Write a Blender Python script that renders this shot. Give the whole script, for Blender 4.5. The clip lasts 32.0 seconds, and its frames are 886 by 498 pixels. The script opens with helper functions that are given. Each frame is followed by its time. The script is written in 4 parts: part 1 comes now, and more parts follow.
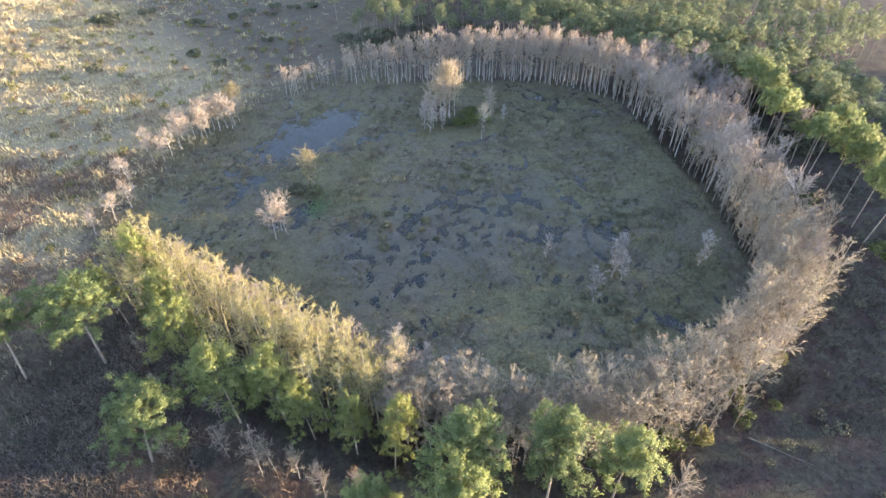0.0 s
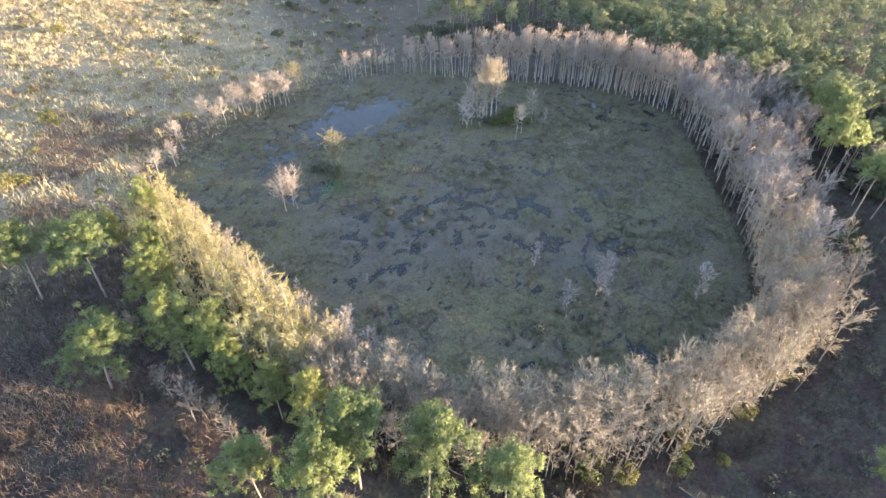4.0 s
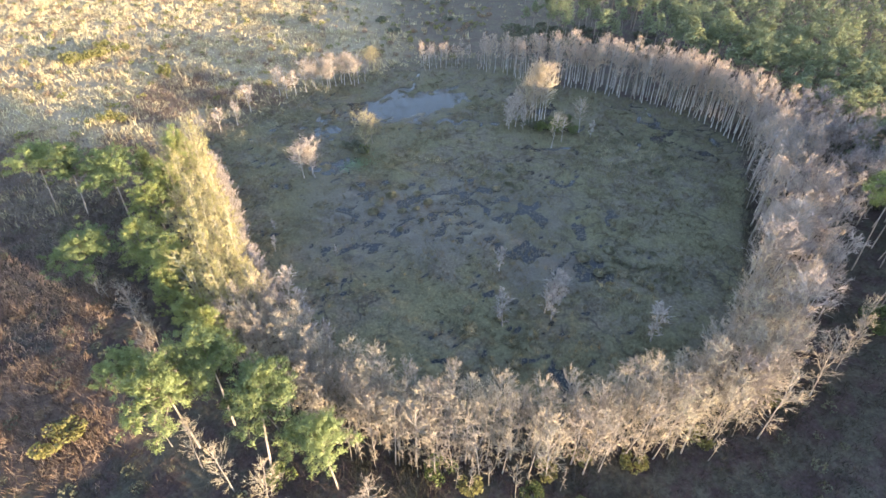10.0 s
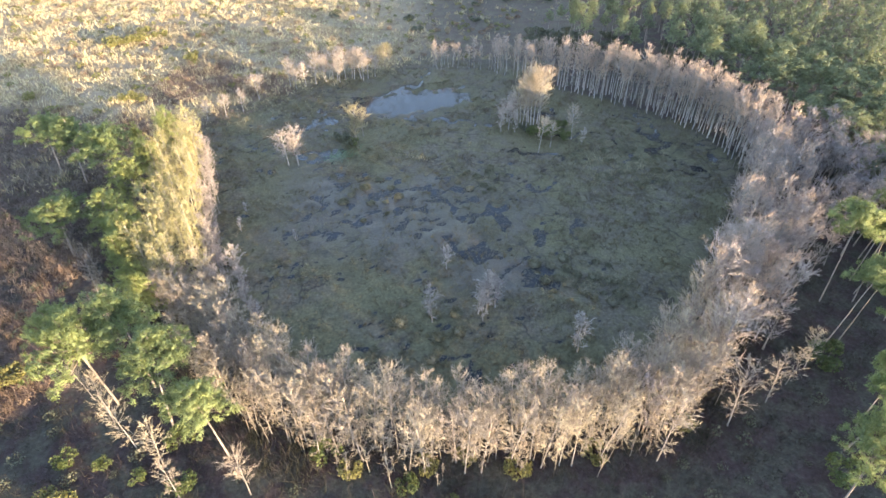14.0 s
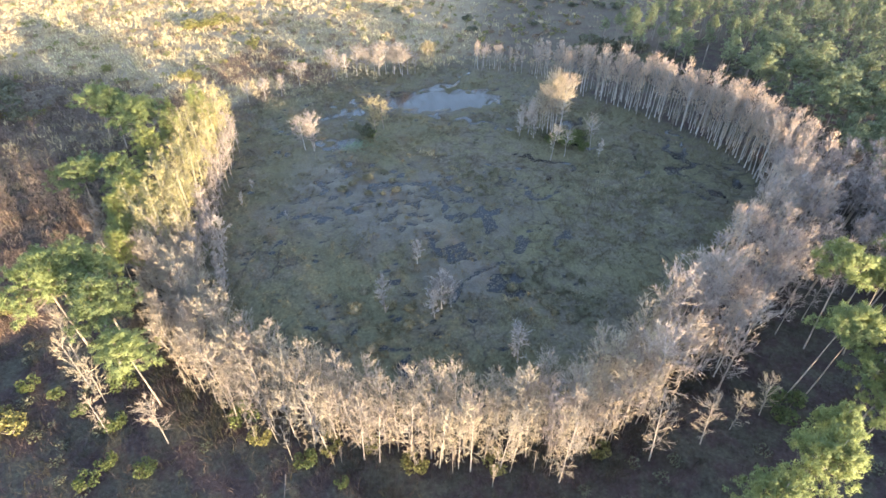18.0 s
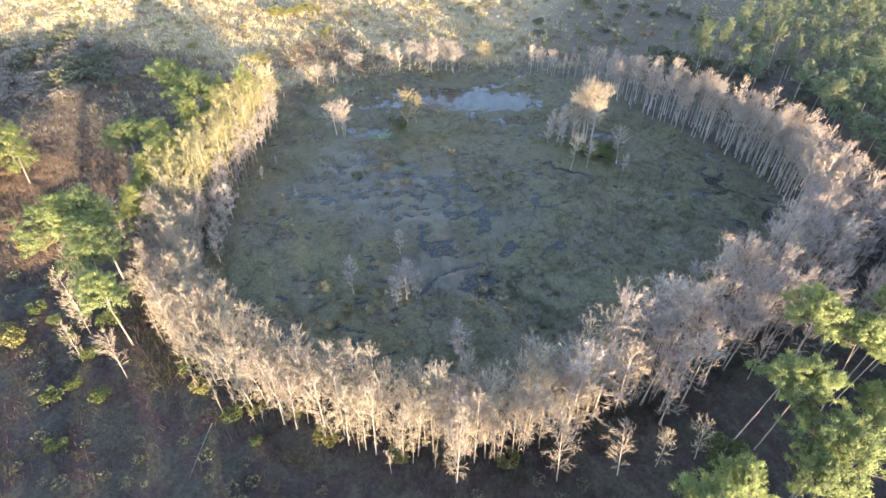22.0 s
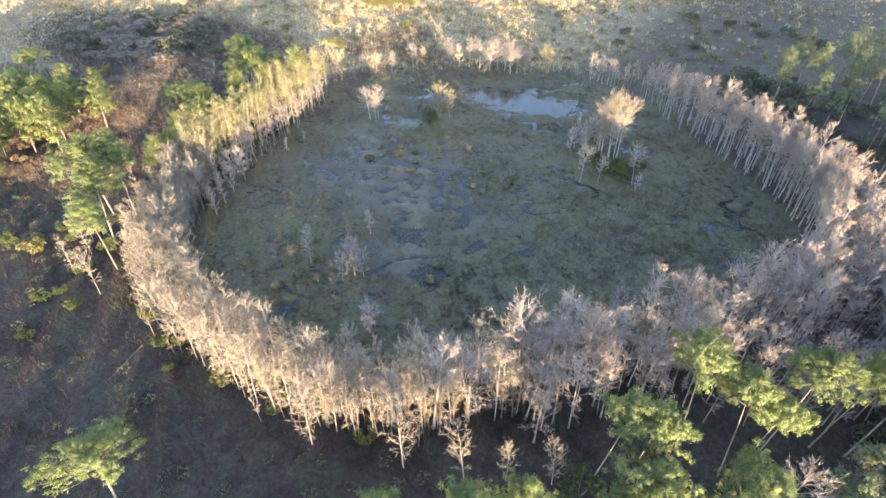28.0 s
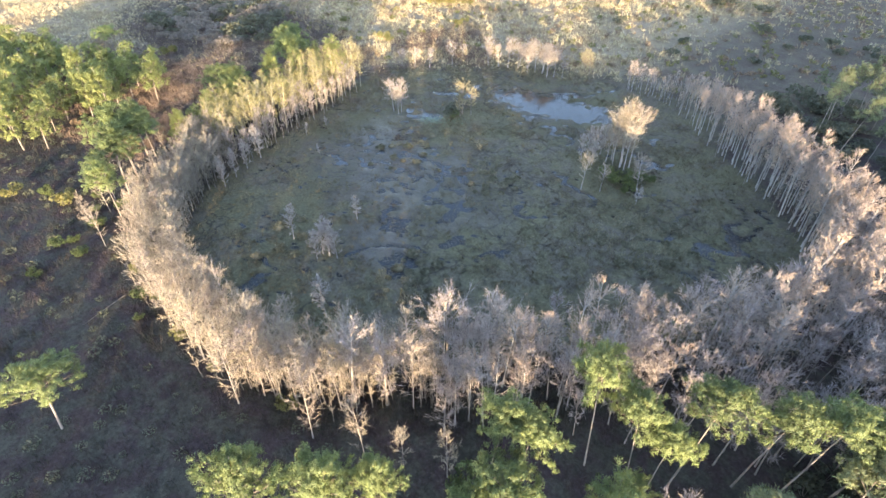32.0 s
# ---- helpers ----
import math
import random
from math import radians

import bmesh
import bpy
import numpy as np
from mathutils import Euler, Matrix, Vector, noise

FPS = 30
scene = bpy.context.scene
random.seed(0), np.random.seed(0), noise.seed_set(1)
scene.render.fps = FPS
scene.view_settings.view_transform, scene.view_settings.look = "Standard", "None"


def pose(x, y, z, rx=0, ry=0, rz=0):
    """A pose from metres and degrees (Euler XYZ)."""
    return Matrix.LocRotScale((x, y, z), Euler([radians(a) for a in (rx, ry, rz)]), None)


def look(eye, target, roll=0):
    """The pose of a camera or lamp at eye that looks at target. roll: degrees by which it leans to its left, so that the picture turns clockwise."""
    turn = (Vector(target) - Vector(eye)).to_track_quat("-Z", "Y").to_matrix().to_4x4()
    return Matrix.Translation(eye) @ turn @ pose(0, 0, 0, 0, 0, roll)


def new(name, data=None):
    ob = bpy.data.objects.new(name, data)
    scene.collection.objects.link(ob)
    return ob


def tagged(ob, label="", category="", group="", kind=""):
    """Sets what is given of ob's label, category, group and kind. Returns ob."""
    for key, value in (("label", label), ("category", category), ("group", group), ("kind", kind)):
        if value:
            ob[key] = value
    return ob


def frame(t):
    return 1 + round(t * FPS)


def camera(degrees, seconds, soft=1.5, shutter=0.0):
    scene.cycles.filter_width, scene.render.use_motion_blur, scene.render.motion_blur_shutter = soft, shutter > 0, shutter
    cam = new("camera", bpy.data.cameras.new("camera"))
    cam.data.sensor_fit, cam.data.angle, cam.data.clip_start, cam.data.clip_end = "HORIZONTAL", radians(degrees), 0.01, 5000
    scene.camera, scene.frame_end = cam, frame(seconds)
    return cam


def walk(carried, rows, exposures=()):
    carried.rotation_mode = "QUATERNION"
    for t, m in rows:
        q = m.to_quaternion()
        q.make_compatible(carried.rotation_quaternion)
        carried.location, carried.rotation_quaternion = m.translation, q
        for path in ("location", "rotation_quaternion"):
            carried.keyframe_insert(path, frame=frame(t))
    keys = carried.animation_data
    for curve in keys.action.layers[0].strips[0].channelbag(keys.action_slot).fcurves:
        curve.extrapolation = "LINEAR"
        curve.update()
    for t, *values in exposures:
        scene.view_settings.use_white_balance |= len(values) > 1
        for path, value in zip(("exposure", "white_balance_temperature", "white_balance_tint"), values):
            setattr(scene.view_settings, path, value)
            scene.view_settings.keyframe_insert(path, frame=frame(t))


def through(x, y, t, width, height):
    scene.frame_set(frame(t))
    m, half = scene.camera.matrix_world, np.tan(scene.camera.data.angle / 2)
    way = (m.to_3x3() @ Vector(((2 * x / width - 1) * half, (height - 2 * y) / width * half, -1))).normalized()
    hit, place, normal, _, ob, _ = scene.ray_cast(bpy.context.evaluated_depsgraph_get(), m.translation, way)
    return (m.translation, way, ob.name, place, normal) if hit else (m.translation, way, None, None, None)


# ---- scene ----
cam = camera(80.5, 32.0, soft=1.5)
METRES, EYE, TILT, LEAN, TURN = 166.2, 69.5, 0.9, -3.6, -25.6
ROWS = [
    (0.0, 0.0, 0.0, 0.0, -3.18, -40.14, 3.78),
    (0.5, 0.0157, -0.0011, -0.0013, -1.66, -40.09, 3.75),
    (1.0, 0.0316, -0.0018, -0.0027, -0.21, -40.03, 3.76),
    (1.5, 0.0484, -0.0023, -0.0041, 1.59, -39.95, 3.76),
    (2.0, 0.0641, -0.0021, -0.0053, 3.35, -39.88, 3.76),
    (2.5, 0.0799, -0.0017, -0.0067, 4.99, -39.78, 3.76),
    (3.0, 0.0944, -0.0009, -0.0078, 6.45, -39.72, 3.78),
    (3.5, 0.1112, 0.0003, -0.009, 8.27, -39.62, 3.78),
    (5.5, 0.1679, 0.0078, -0.0118, 14.21, -39.29, 3.83),
    (6.0, 0.1861, 0.0109, -0.0125, 15.99, -39.22, 3.84),
    (6.5, 0.2028, 0.0142, -0.014, 17.48, -39.1, 3.8),
    (7.0, 0.2182, 0.0175, -0.0158, 18.73, -38.99, 3.77),
    (7.5, 0.2336, 0.0213, -0.0175, 20.04, -38.88, 3.75),
    (8.0, 0.25, 0.0259, -0.0192, 21.63, -38.75, 3.73),
    (8.5, 0.2637, 0.0303, -0.0202, 23.14, -38.69, 3.75),
    (9.0, 0.2799, 0.0358, -0.0215, 24.81, -38.58, 3.68),
    (9.5, 0.2945, 0.0411, -0.0225, 26.2, -38.49, 3.67),
    (10.0, 0.3093, 0.0469, -0.0232, 27.8, -38.4, 3.64),
    (10.5, 0.3244, 0.0533, -0.0239, 28.91, -38.34, 3.64),
    (11.0, 0.3362, 0.0584, -0.0246, 29.76, -38.23, 3.58),
    (11.5, 0.3494, 0.0645, -0.0254, 30.54, -38.18, 3.56),
    (12.0, 0.3648, 0.0721, -0.0261, 31.4, -38.12, 3.53),
    (12.5, 0.3787, 0.0792, -0.0269, 32.16, -38.03, 3.51),
    (13.0, 0.3925, 0.0866, -0.0282, 33.07, -37.96, 3.46),
    (13.5, 0.407, 0.0951, -0.0294, 34.2, -37.91, 3.41),
    (14.0, 0.4203, 0.103, -0.0313, 35.45, -37.81, 3.43),
    (14.5, 0.4336, 0.1113, -0.0319, 36.79, -37.73, 3.37),
    (16.5, 0.4864, 0.1497, -0.0362, 42.53, -37.3, 3.25),
    (17.0, 0.4985, 0.1595, -0.0371, 44.0, -37.21, 3.18),
    (17.5, 0.5105, 0.1697, -0.038, 45.21, -37.13, 3.14),
    (18.0, 0.52, 0.1782, -0.0389, 46.31, -37.07, 3.08),
    (18.5, 0.5333, 0.1905, -0.0398, 48.09, -36.97, 3.02),
    (19.0, 0.5445, 0.2014, -0.041, 49.45, -36.87, 2.96),
    (19.5, 0.5551, 0.2123, -0.0419, 50.56, -36.8, 2.89),
    (20.0, 0.5648, 0.2226, -0.0428, 51.79, -36.75, 2.81),
    (20.5, 0.576, 0.235, -0.0438, 53.5, -36.66, 2.74),
    (21.0, 0.5843, 0.2448, -0.0444, 54.85, -36.58, 2.67),
    (21.5, 0.5953, 0.2577, -0.0452, 56.82, -36.49, 2.6),
    (22.0, 0.606, 0.2708, -0.0462, 58.49, -36.37, 2.55),
    (22.5, 0.6145, 0.2821, -0.047, 59.49, -36.31, 2.47),
    (23.0, 0.6241, 0.2955, -0.0483, 60.87, -36.22, 2.44),
    (23.5, 0.6326, 0.3082, -0.0492, 62.11, -36.15, 2.36),
    (24.0, 0.6402, 0.3201, -0.0502, 63.09, -36.1, 2.31),
    (24.5, 0.6481, 0.3329, -0.0512, 64.14, -36.02, 2.27),
    (25.0, 0.6558, 0.3461, -0.0521, 65.41, -35.96, 2.18),
    (25.5, 0.6639, 0.3608, -0.0532, 66.93, -35.86, 2.13),
    (27.5, 0.6902, 0.4151, -0.0571, 72.17, -35.62, 1.88),
    (28.0, 0.6967, 0.4307, -0.0578, 74.21, -35.57, 1.79),
    (28.5, 0.702, 0.4441, -0.0586, 75.63, -35.51, 1.74),
    (29.0, 0.7075, 0.4587, -0.0593, 76.67, -35.47, 1.69),
    (29.5, 0.7124, 0.4733, -0.06, 77.65, -35.43, 1.63),
    (30.0, 0.7169, 0.4877, -0.0606, 78.84, -35.4, 1.57),
    (30.5, 0.7204, 0.5001, -0.061, 80.05, -35.37, 1.51),
    (31.0, 0.7252, 0.5173, -0.0617, 81.82, -35.33, 1.42),
    (31.5, 0.7289, 0.5321, -0.0624, 83.2, -35.27, 1.34),
    (32.0, 0.7324, 0.547, -0.0632, 84.41, -35.25, 1.26),
]
walk(cam, [(t, pose(0, 0, EYE, TILT, LEAN, TURN) @ pose(METRES * x, METRES * y, METRES * z, 90 + pitch, roll, yaw)) for t, x, y, z, yaw, pitch, roll in ROWS],
     exposures=((0.0, 3.48, 6650, 29), (10.0, 3.48, 6700, 29), (20.0, 3.54, 6600, 28), (32.0, 3.48, 6550, 28)))

# ---- light ----
SUN_FROM = (0.875, -0.485)      # ground direction towards the low sun
SUN_UP = radians(5.6)
world = bpy.data.worlds.new("sky")
scene.world = world
world.use_nodes = True
wn = world.node_tree
sky = wn.nodes.new("ShaderNodeTexSky")
sky.sky_type, sky.sun_disc = "NISHITA", False
sky.sun_elevation, sky.sun_rotation = SUN_UP, math.atan2(SUN_FROM[0], SUN_FROM[1])
sky.air_density, sky.dust_density, sky.ozone_density = 1.0, 0.4, 1.6
wn.links.new(sky.outputs[0], wn.nodes["Background"].inputs[0])
wn.nodes["Background"].inputs[1].default_value = 0.15
lamp = bpy.data.lights.new("sun", "SUN")
lamp.energy, lamp.angle, lamp.color = 2.5, radians(0.6), (1.0, 0.83, 0.485)
sun = new("sun", lamp)
sun.matrix_world = look((0, 0, 0), (-SUN_FROM[0], -SUN_FROM[1], -math.tan(SUN_UP)))
sun.location = (200, -110, 60)

# ---- numbers ----
RNG = np.random.default_rng(7)


def vnoise(x, y, seed=0):
    """Smooth value noise, 0 to 1, one unit a cell."""
    xi, yi = np.floor(x).astype(np.int64), np.floor(y).astype(np.int64)
    fx, fy = x - xi, y - yi
    fx, fy = fx * fx * (3 - 2 * fx), fy * fy * (3 - 2 * fy)

    def h(a, b):
        n = (a * 374761393 + b * 668265263 + seed * 974711) & 0x7FFFFFFF
        n = ((n ^ (n >> 13)) * 1274126177) & 0x7FFFFFFF
        return ((n ^ (n >> 16)) & 0xFFFF) / 65535.0
    a, b = h(xi, yi) * (1 - fx) + h(xi + 1, yi) * fx, h(xi, yi + 1) * (1 - fx) + h(xi + 1, yi + 1) * fx
    return a * (1 - fy) + b * fy


def fbm(x, y, seed=0, octaves=4):
    s, w, tot = 0.0, 0.5, 0.0
    for k in range(octaves):
        s = s + w * vnoise(x * 2 ** k, y * 2 ** k, seed + k)
        tot, w = tot + w, w * 0.55
    return s / tot


def smooth_loop(pts, n=8):
    p = np.array(pts, float)
    out = []
    for i in range(len(p)):
        a, b, c, d = p[i - 1], p[i], p[(i + 1) % len(p)], p[(i + 2) % len(p)]
        for t in np.arange(n) / n:
            out.append(0.5 * (2 * b + (c - a) * t + (2 * a - 5 * b + 4 * c - d) * t * t + (3 * b - a - 3 * c + d) * t ** 3))
    return np.array(out)


def inside(x, y, poly):
    r = np.zeros(np.shape(x), bool)
    for (x0, y0), (x1, y1) in zip(poly, np.roll(poly, -1, 0)):
        if y0 != y1:
            r ^= ((y0 > y) != (y1 > y)) & (x < (x1 - x0) * (y - y0) / (y1 - y0) + x0)
    return r


def edge_distance(x, y, poly):
    """Metres to the loop: more than 0 inside it."""
    best = np.full(np.shape(x), 1e9)
    for (x0, y0), (x1, y1) in zip(poly, np.roll(poly, -1, 0)):
        dx, dy = x1 - x0, y1 - y0
        t = np.clip(((x - x0) * dx + (y - y0) * dy) / (dx * dx + dy * dy + 1e-9), 0, 1)
        best = np.minimum(best, np.hypot(x - x0 - t * dx, y - y0 - t * dy))
    return np.where(inside(x, y, poly), best, -best)


def blob(x, y, cx, cy, rx, ry, turn=0.0):
    """1 at the middle of an ellipse, 0 at its rim, less outside."""
    c, s = math.cos(radians(turn)), math.sin(radians(turn))
    u, v = (x - cx) * c + (y - cy) * s, -(x - cx) * s + (y - cy) * c
    return 1 - np.hypot(u / rx, v / ry)


def step(v, a, b):
    t = np.clip((v - a) / (b - a), 0, 1)
    return t * t * (3 - 2 * t)


# the pond's rim, which the trees' inner row follows
POND = smooth_loop([(53, 171), (77, 158), (92, 151.5), (106, 143.5), (117.5, 134), (124.5, 119), (121, 100), (114, 83), (107, 66), (99, 50.5),
                    (90.5, 39), (80, 32.5), (66.2, 29), (51, 27.5), (40, 30), (31, 35), (24, 40.5), (16.5, 48), (9.5, 57.5), (3, 68), (-5, 83),
                    (-12, 97), (-13.5, 118), (-4, 139), (9, 151), (24.5, 162), (40, 170)])


def ground_parts(x, y):
    """Height and the shares of marsh, straw, rust, green and mud at each place."""
    d = edge_distance(x, y, POND)
    wob = (fbm(x / 9, y / 9, 3) - 0.5) * 8
    open_side = step(-x * 0.85 + y * 0.89 + 4, 70, 105)
    marsh = step(d + wob * (0.5 + 2.2 * open_side), -3 - 16 * open_side, 2)
    # old fields to the north-west
    f = (-x * 0.87 + y * 0.87) + 4 + wob * 2
    straw = step(f, 92, 128) * (1 - marsh)
    # less straw: a broad tree shadow on the west field put into the ground
    straw = straw * (1 - 0.8 * step(blob(x, y, -111.5, 71.5, 80, 42, 20) + wob * 0.03, 0, 0.4))
    straw = np.maximum(straw, step(1.11 * y - 0.38 * x + wob, 217, 252))
    # less straw again: the pinewood's shade on the north field put into the colour
    straw = straw * (1 - 0.82 * step(1.09 * x + 0.26 * y - 57 + wob * 2, 0, 40))
    rust = step(fbm(x / 16, y / 16, 11), 0.42, 0.55) * step(np.maximum(blob(x, y, -24.6, 35.7, 28, 22, 30), blob(x, y, -53.1, 16.2, 50, 30, 20)), 0, 0.35)
    rust = np.maximum(rust, 0.85 * step(blob(x, y, -11, 27.9, 17, 10, -30) + (fbm(x / 4, y / 4, 13) - 0.5), 0, 0.3))
    rust = np.maximum(rust, 0.7 * step(fbm(x / 20, y / 20, 12), 0.5, 0.6) * step(blob(x, y, -26.1, 135.4, 45, 60, -30), 0, 0.5))
    green = step(fbm(x / 13, y / 13, 21), 0.45, 0.68)
    green = np.maximum(green, step(blob(x, y, 76.4, 126.3, 20, 11, -20), 0, 0.5))
    green = np.maximum(green, step(blob(x, y, 82.7, 44.3, 9, 6, 30), 0, 0.5))
    # open water
    water = np.maximum.reduce([
        blob(x, y, 30.9, 138.4, 25, 11, 27), blob(x, y, 9.8, 119.6, 9, 4, 50) * 0.8, blob(x, y, 20.4, 102.1, 6.5, 4, 60),
        blob(x, y, 47, 79, 29, 15, 20) * 0.21, blob(x, y, 24, 84, 17, 8, -35) * 0.17, blob(x, y, 76.4, 63.2, 6, 4.5, 50), blob(x, y, 64.3, 68.4, 9, 6, 0) * 0.7])
    wet = np.maximum.reduce([water, blob(x, y, 44, 79, 38, 24, 15), blob(x, y, 24, 84, 22, 14, -35), blob(x, y, 30.9, 136.5, 28, 13, 27), blob(x, y, 68.3, 62.7, 14, 10, 0)])
    wet = wet + (fbm(x / 6, y / 6, 35) - 0.5) * 0.9
    water = water + (fbm(x / 4, y / 4, 31, 5) - 0.5) * 1.3
    vein = np.abs(fbm(x / 15, y / 15, 41, 3) - 0.5) + np.abs(fbm(x / 45, y / 45, 43, 2) - 0.45) * 0.12
    vein = 1 - step(vein, 0.008, 0.028)
    net = np.abs(fbm(x / 7, y / 7, 45, 3) - 0.5) + 0.5 * np.abs(fbm(x / 3, y / 3, 47, 2) - 0.5)
    zone = np.maximum.reduce([blob(x, y, 54, 74, 24, 18, 30), blob(x, y, 24, 70, 20, 26, -30), blob(x, y, 60, 46, 26, 14, 0), blob(x, y, 4, 112, 16, 24, 0)])
    vein = np.maximum(vein, 0.75 * (1 - step(net, 0.015, 0.05)) * step(zone, 0, 0.3))
    hum = fbm(x / 2.0, y / 2.0, 51, 4)
    z_out = 0.35 + (fbm(x / 14, y / 14, 61) - 0.5) * 0.7 + (hum - 0.5) * 0.25
    z_in = 0.12 + (hum - 0.5) * 0.55 - 0.33 * step(water, -0.25, 0.75) - 0.3 * step(blob(x, y, 32.8, 139.6, 22, 8, 27) + (fbm(x / 5, y / 5, 31) - 0.5) * 0.7, 0.1, 0.45) - 0.42 * vein
    z = z_out * (1 - marsh) + z_in * marsh
    return z, marsh, straw, rust, green, step(wet, 0.0, 0.8) * marsh, vein * marsh


SHEET = {}


def ground_at(x, y):
    """The shares of ground_parts(), read off the built sheet."""
    x, y = np.atleast_1d(np.asarray(x, float)), np.atleast_1d(np.asarray(y, float))
    gx, gy = SHEET["x"], SHEET["y"]
    i = np.clip(np.searchsorted(gx, x) - 1, 0, len(gx) - 2)
    j = np.clip(np.searchsorted(gy, y) - 1, 0, len(gy) - 2)
    u, v = (x - gx[i]) / (gx[i + 1] - gx[i]), (y - gy[j]) / (gy[j + 1] - gy[j])
    return [g[i, j] * (1 - u) * (1 - v) + g[i + 1, j] * u * (1 - v) + g[i, j + 1] * (1 - u) * v + g[i + 1, j + 1] * u * v for g in SHEET["parts"]]


def height(x, y):
    return ground_at(x, y)[0]


# ---- materials ----
def material(name, rough=0.9, spec=0.2):
    m = bpy.data.materials.new(name)
    m.use_nodes = True
    b = m.node_tree.nodes["Principled BSDF"]
    b.inputs["Roughness"].default_value = rough
    b.inputs["Specular IOR Level"].default_value = spec
    return m, m.node_tree, b


def ramp(nt, fac, stops):
    r = nt.nodes.new("ShaderNodeValToRGB")
    while len(r.color_ramp.elements) < len(stops):
        r.color_ramp.elements.new(0.5)
    for e, (p, c) in zip(r.color_ramp.elements, stops):
        e.position, e.color = p, (*c, 1)
    nt.links.new(fac, r.inputs[0])
    return r.outputs[0]


def noise_of(nt, scale, detail=4, rough=0.6, space="Object"):
    t = nt.nodes.new("ShaderNodeTexCoord") if space == "Object" else nt.nodes.new("ShaderNodeNewGeometry")
    n = nt.nodes.new("ShaderNodeTexNoise")
    n.inputs["Scale"].default_value, n.inputs["Detail"].default_value, n.inputs["Roughness"].default_value = scale, detail, rough
    nt.links.new(t.outputs["Object" if space == "Object" else "Position"], n.inputs["Vector"])
    return n.outputs[0]


def mixed(nt, fac, a, b, kind="MIX"):
    m = nt.nodes.new("ShaderNodeMix")
    m.data_type, m.blend_type = "RGBA", kind
    for s, v in ((0, fac), (6, a), (7, b)):
        if isinstance(v, (int, float)):
            m.inputs[s].default_value = v
        elif isinstance(v, tuple):
            m.inputs[s].default_value = (*v, 1)
        else:
            nt.links.new(v, m.inputs[s])
    return m.outputs[2]


def bump(nt, b, h, strength, dist):
    n = nt.nodes.new("ShaderNodeBump")
    n.inputs["Strength"].default_value, n.inputs["Distance"].default_value = strength, dist
    nt.links.new(h, n.inputs["Height"])
    nt.links.new(n.outputs[0], b.inputs["Normal"])


def attribute(nt, name):
    a = nt.nodes.new("ShaderNodeAttribute")
    a.attribute_name = name
    return a.outputs["Fac"]


def bark(name, dark, light):
    m, nt, b = material(name)
    col = ramp(nt, noise_of(nt, 1.3, 5, 0.7, "World"), [(0.3, dark), (0.7, light)])
    info = nt.nodes.new("ShaderNodeObjectInfo")
    col = mixed(nt, ramp(nt, info.outputs["Random"], [(0, (0, 0, 0)), (1, (0.45, 0.45, 0.45))]), col, tuple(c * 0.55 for c in dark))
    nt.links.new(col, b.inputs["Base Color"])
    bump(nt, b, noise_of(nt, 14, 3), 0.5, 0.03)
    return m


def twig(name, stops):
    """Bare twigs: one tone a tree, and a little play from twig to twig."""
    m, nt, b = material(name)
    g, info = nt.nodes.new("ShaderNodeNewGeometry"), nt.nodes.new("ShaderNodeObjectInfo")
    base = ramp(nt, info.outputs["Random"], stops)
    play = ramp(nt, g.outputs["Random Per Island"], [(0, (0.72, 0.72, 0.72)), (1, (1.18, 1.18, 1.18))])
    nt.links.new(mixed(nt, 1.0, base, play, "MULTIPLY"), b.inputs["Base Color"])
    return m


def leaf(name, stops, per_object=0.5, through=0.35):
    m, nt, b = material(name, 0.55, 0.35)
    g, info = nt.nodes.new("ShaderNodeNewGeometry"), nt.nodes.new("ShaderNodeObjectInfo")
    ma = nt.nodes.new("ShaderNodeMath")
    ma.operation = "MULTIPLY_ADD"
    nt.links.new(info.outputs["Random"], ma.inputs[0])
    ma.inputs[1].default_value = per_object
    mb = nt.nodes.new("ShaderNodeMath")
    mb.operation = "MULTIPLY"
    nt.links.new(g.outputs["Random Per Island"], mb.inputs[0])
    mb.inputs[1].default_value = 1 - per_object
    nt.links.new(mb.outputs[0], ma.inputs[2])
    col = ramp(nt, ma.outputs[0], stops)
    nt.links.new(col, b.inputs["Base Color"])
    tr = nt.nodes.new("ShaderNodeBsdfTranslucent")
    nt.links.new(col, tr.inputs["Color"])
    mx = nt.nodes.new("ShaderNodeMixShader")
    mx.inputs[0].default_value = through
    out = nt.nodes["Material Output"]
    nt.links.new(b.outputs[0], mx.inputs[1])
    nt.links.new(tr.outputs[0], mx.inputs[2])
    nt.links.new(mx.outputs[0], out.inputs[0])
    return m


def grass(name, stops, scale=0.12, through=0.25):
    """Blades and stems: broad drifts of colour over the land, and play from blade to blade."""
    m, nt, b = material(name, 0.8, 0.15)
    g = nt.nodes.new("ShaderNodeNewGeometry")
    col = ramp(nt, noise_of(nt, scale, 5, 0.65, "World"), stops)
    play = ramp(nt, g.outputs["Random Per Island"], [(0, (0.55, 0.55, 0.55)), (1, (1.3, 1.3, 1.3))])
    col = mixed(nt, 1.0, col, play, "MULTIPLY")
    nt.links.new(col, b.inputs["Base Color"])
    return m


